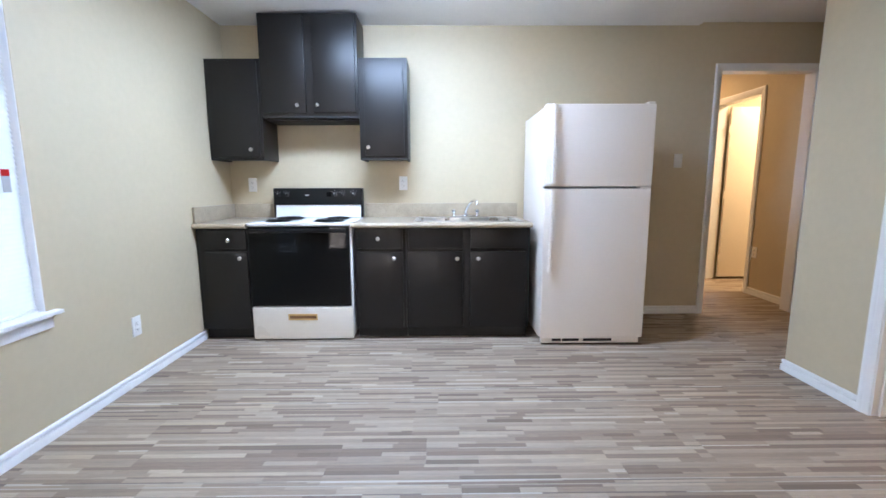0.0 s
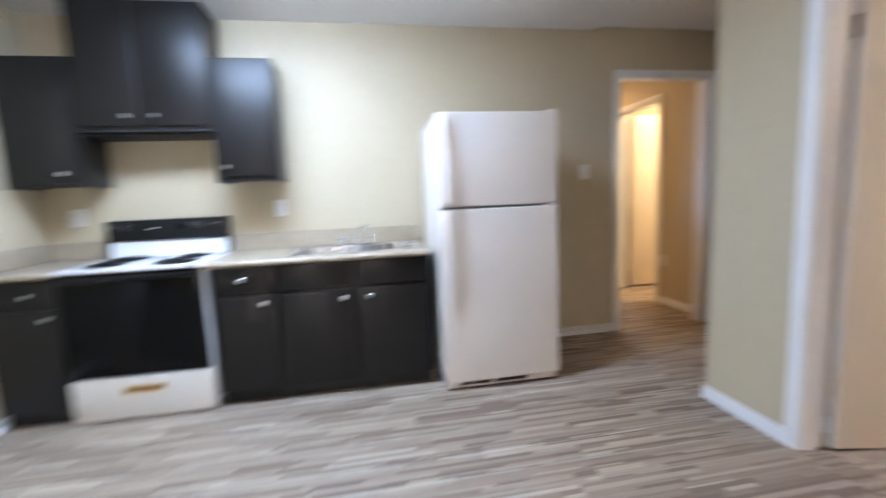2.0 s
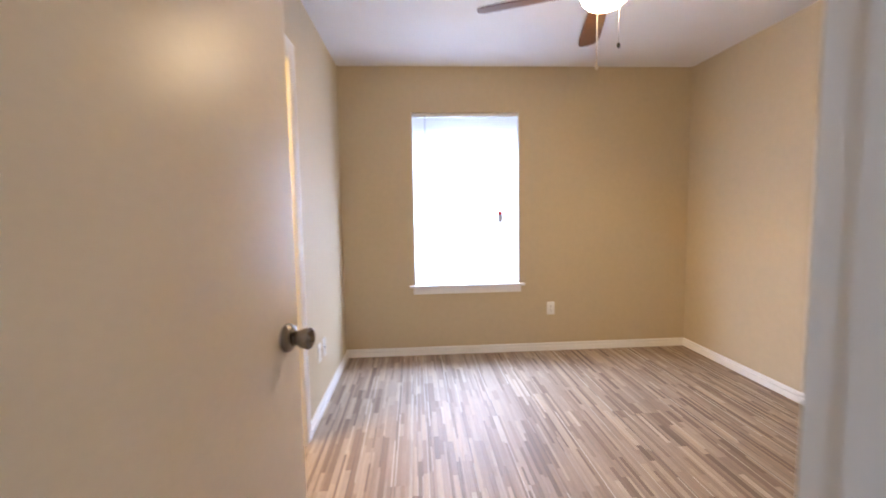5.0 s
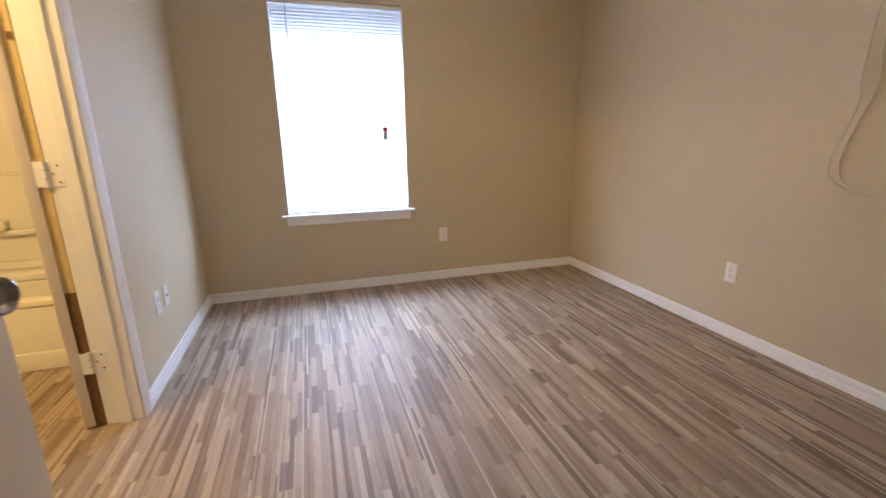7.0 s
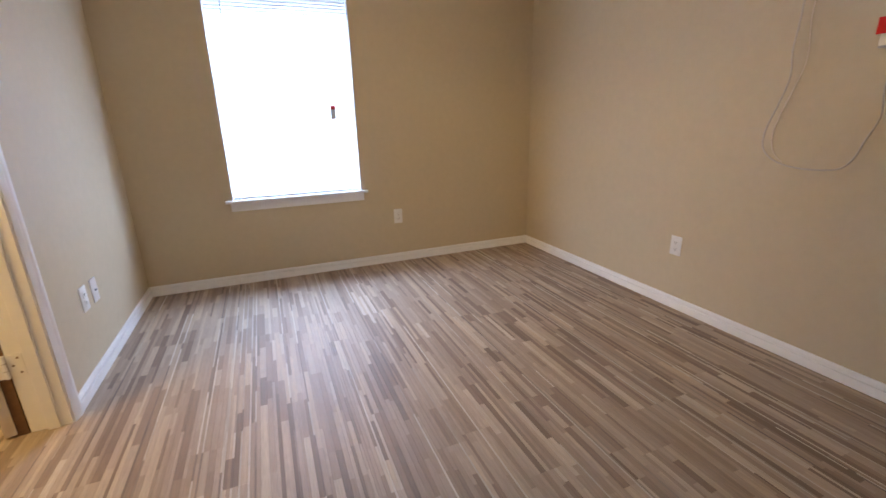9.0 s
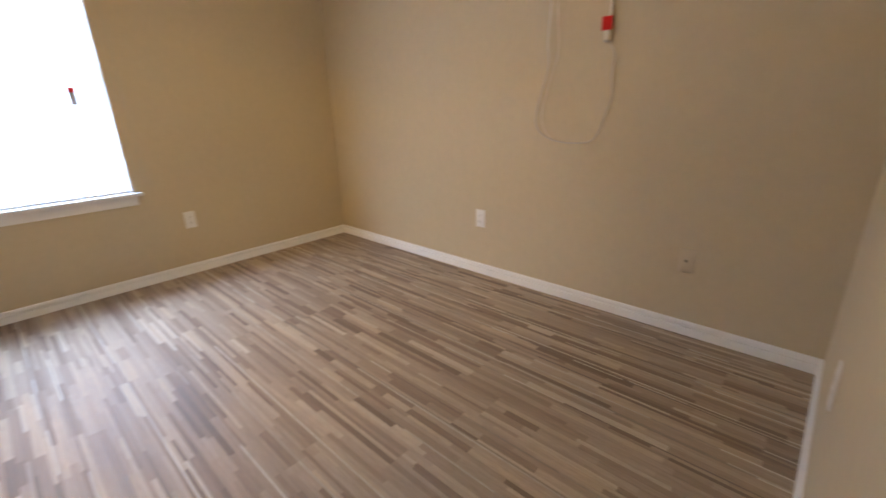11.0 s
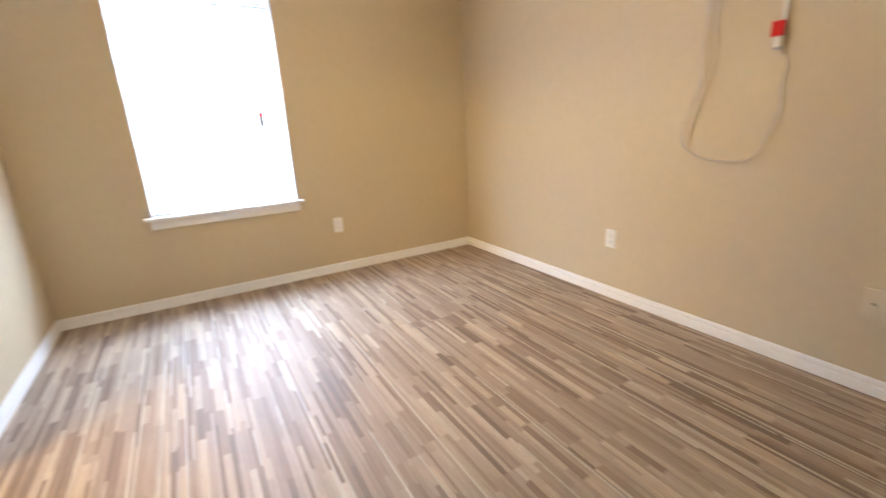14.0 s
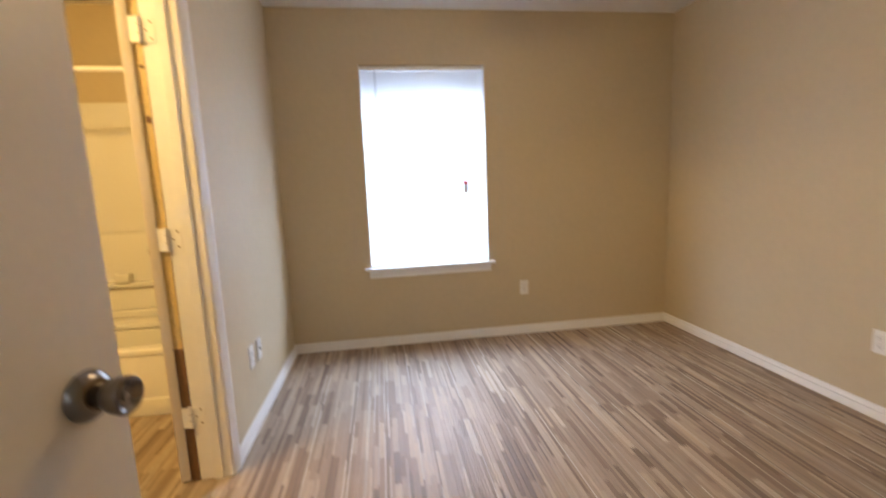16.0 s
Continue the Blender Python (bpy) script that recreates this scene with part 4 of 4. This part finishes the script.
for nm, depth, z0, z1, soft in (("bottom_panel", 0.034, 0.3855, 0.437, 0.006), ("lower_panel", 0.022, 0.4375, 0.605, 0.006), ("ledge", 0.060, 0.6055, 0.640, 0.010), ("middle_panel", 0.018, 0.6405, 0.970, 0.004),
                                ("moulding", 0.010, 0.9705, 0.985, 0.002), ("upper_panel", 0.018, 0.9855, 1.840, 0.004)):
    part(nm, block((BE - depth, 2.4635, z0), (BE - 0.002, NORTH - 0.004, z1), soft), TUB, tub)
part("end_panel", block((TX + 0.05, NORTH - 0.022, 0.3855), (BE - 0.061, NORTH - 0.003, 1.840), 0.004), TUB, tub)
part("end_panel", block((TX + 0.05, 2.462, 0.3855), (BE - 0.061, 2.476, 1.840), 0.004), TUB, tub)
part("soap_dish", block((BE - 0.085, 3.36, 0.640), (BE - 0.018, 3.45, 0.705), 0.014, 3), TUB, tub)
part("curtain_rod", tube([(TX + 0.02, 2.461, 1.862), (TX + 0.02, NORTH - 0.001, 1.862)], 0.0125, 12),
     PLASTIC, thing("shower_rod", TX + 0.02, 3.19, 1.862, "white shower curtain rod above the bathtub", "curtain rod"))
for z in (0.292, 1.042, 1.820):
    h = thing("door_hinge", 4.438, 2.440, z, "ivory painted butt hinge on the bathroom jamb", "hinge", "bathroom door hinges")
    part("jamb_leaf", block((4.4368, 2.412, z - 0.045), (4.4395, 2.461, z + 0.045), 0.0009, 1), TRIM, h)
    part("door_leaf", block((4.4270, 2.470, z - 0.045), (4.4295, 2.498, z + 0.045), 0.0009, 1), TRIM, h)
    knuckle = part("knuckle", lathe([(0, 0), (0.0068, 0), (0.0068, 0.092), (0, 0.092)], pose(4.431, 2.4655, z - 0.046), 12), TRIM, h)
    for k in (-0.5, 0.5):
        part("joint", lathe([(0, 0), (0.0071, 0), (0.0071, 0.0015), (0, 0.0015)], pose(4.431, 2.4655, z + k * 0.031), 12), STAIN_AND_SHADE, knuckle, "dark joint between knuckles")
    for dz, dy in ((-0.030, 0.012), (0.0, 0.030), (0.030, 0.012)):
        part("screw", lathe([(0, 0), (0.0042, 0), (0.0036, 0.0012), (0, 0.0012)], pose(4.4367, 2.414 + dy, z + dz, 0, -90, 0), 10), STAIN_AND_SHADE, h)
solo("bare_jamb_strip", block((4.4385, 2.4645, 0.0), (4.4580, 2.5020, 0.59)), STAIN_AND_SHADE, "unpainted brown strip low on the bathroom jamb", "trim", "", "structure")
# the strip's yellow stands in for the bathroom lamp shining on it
solo("lamplit_jamb_strip", block((4.4385, 2.4645, 0.5905), (4.4580, 2.5020, 2.03)), LAMPLIT, "jamb strip coloured yellow for the bathroom lamplight", "trim", "", "structure")
for z, size in ((1.500, 0.013), (1.692, 0.005)):
    solo("paint_chip", block((4.4362, 2.4650, z - size), (4.4384, 2.4840, z + size), 0.0006, 1), STAIN_AND_SHADE, "small brown chip in the jamb paint", "trim", "", "structure")

# ---- hall end ----
fix = thing("vanity_light", 3.95, 6.59, 2.0, "white vanity light bar on the hall end wall", "wall lamp")
part("bar", block((3.62, 6.555, 1.985), (4.20, 6.599, 2.045), 0.01), PLASTIC, fix)
hw = thing("window_3", 3.875, 6.655, 0.92, "small bright window at the hall's end", "window", "", "structure")
for x0, x1, z0, z1 in ((3.70, 3.73, 0.92, 1.73), (4.02, 4.05, 0.92, 1.73), (3.73, 4.02, 0.92, 0.95), (3.73, 4.02, 1.70, 1.73)):
    part("window_frame", block((x0, 6.62, z0), (x1, 6.66, z1), 0.003), VINYL, hw)
pane = part("pane", block((3.73, 6.638, 0.95), (4.02, 6.642, 1.70)), GLASS, hw)
pane.visible_shadow = False
part("window_sill", block((3.67, 6.560, 0.885), (4.08, 6.599, 0.915), 0.004), BLACK, hw, "dark window ledge")
toilet = thing("toilet", 3.90, 6.35, 0, "white ceramic toilet below the small window", "toilet")
part("tank", block((3.70, 6.43, 0.40), (4.10, 6.585, 0.74), 0.02, 3), TUB, toilet)
part("tank_lid", block((3.69, 6.42, 0.7405), (4.11, 6.588, 0.770), 0.01), TUB, toilet)
part("bowl", lathe([(0, 0.0), (0.105, 0.0), (0.10, 0.05), (0.085, 0.14), (0.12, 0.27), (0.175, 0.36), (0.18, 0.385), (0, 0.385)], pose(3.90, 6.22, 0), 28), TUB, toilet)
part("seat", lathe([(0, 0.3855), (0.185, 0.3855), (0.188, 0.395), (0.18, 0.405), (0, 0.407)], pose(3.90, 6.22, 0), 28), PLASTIC, toilet)

# ---- floor strips ----
WIDTHS = (0.0065, 0.011, 0.014, 0.018, 0.022, 0.028)
LENGTHS = (0.14, 0.22, 0.30, 0.40, 0.54)
PLANK = 1.21        # laminate boards, each printed with a bundle of strips


def strip_faces(x0, x1, y0, y1, bevel=0.0003, depth=0.002):
    v = [(x0, y0, -depth), (x1, y0, -depth), (x1, y1, -depth), (x0, y1, -depth),
         (x0 + bevel, y0 + bevel, 0), (x1 - bevel, y0 + bevel, 0), (x1 - bevel, y1 - bevel, 0), (x0 + bevel, y1 - bevel, 0)]
    f = [(4, 5, 6, 7), (0, 1, 5, 4), (1, 2, 6, 5), (2, 3, 7, 6), (3, 0, 4, 7)]
    return v, f


def lay_strips(x0, x1, y0, y1, near, seed):
    """Strips along x over a rectangle. near: the stretch whose strips are pieces of their own."""
    rng = random.Random(seed)
    verts, faces, slots = [], [], []
    shared = {}
    count = 0
    y, row = y0, 0
    joint = 0.0
    while y < y1 - 0.004:
        w = min(rng.choice(WIDTHS), y1 - y)
        if row % 8 == 0:
            joint = rng.random() * PLANK
        row += 1
        x = x0 - rng.random() * 0.3
        while x < x1 - 0.002:
            length = rng.choice(LENGTHS)
            end = joint + PLANK * math.ceil((x - joint + 0.012) / PLANK)
            if x + length > end - 0.02:
                length = end - x
            a, b = max(x, x0), min(x + length, x1)
            x += length
            if b - a < 0.01:
                continue
            whole = length in LENGTHS and abs(b - a - length) < 1e-6 and w in WIDTHS
            if whole and near and count < 150 and near[0] < a and b < near[1] and near[2] < y and y + w < near[3]:
                key = (w, length)
                if key not in shared:
                    data = bpy.data.meshes.new("plank")
                    v, f = strip_faces(0, length, 0, w)
                    data.from_pydata(v, [], f)
                    data.materials.append(STRIP_ONE if w > 0.008 else LINE_ONE)
                    shared[key] = data
                ob = new("plank", shared[key])
                ob.location = (a, y, 0)
                ob.parent = floor
                count += 1
            else:
                v, f = strip_faces(a, b, y, y + w)
                n = len(verts)
                verts += v
                slots += [0 if w > 0.008 else 1] * len(f)
                faces += [tuple(n + i for i in q) for q in f]
        y += w
    data = bpy.data.meshes.new("floor_strips")
    data.from_pydata(verts, [], faces)
    data.materials.append(STRIP_ALL)
    data.materials.append(LINE_ALL)
    data.polygons.foreach_set("material_index", slots)
    ob = new("floor_strips", data)
    ob.parent = floor
    tagged(ob, kind="stuff")


lay_strips(WEST, DIV_A, -3.0, NORTH, (-0.5, 1.6, 1.55, 2.75), 3)
lay_strips(DIV_A, 3.48, 2.766, NORTH, None, 5)
lay_strips(DIV_A, DIV_B, BED[0], BED[1], None, 6)
lay_strips(DIV_B, BE, BS, BN, (3.0, 4.6, 0.2, 1.5), 4)
lay_strips(BATH[0], BATH[1], BN, BW, None, 7)
lay_strips(3.59, TX, BW, NORTH, None, 8)
lay_strips(HALL[0], HALL[1], NORTH, 4.085, None, 9)
lay_strips(2.21, HE, 4.085, 6.6, None, 10)
lay_strips(HE, 5.09, 5.585, 6.6, None, 11)
lay_strips(HE, HE + 0.11, SIDE[0], SIDE[1], None, 12)
lay_strips(HE + 0.11, BE, 4.085, 5.52, None, 13)
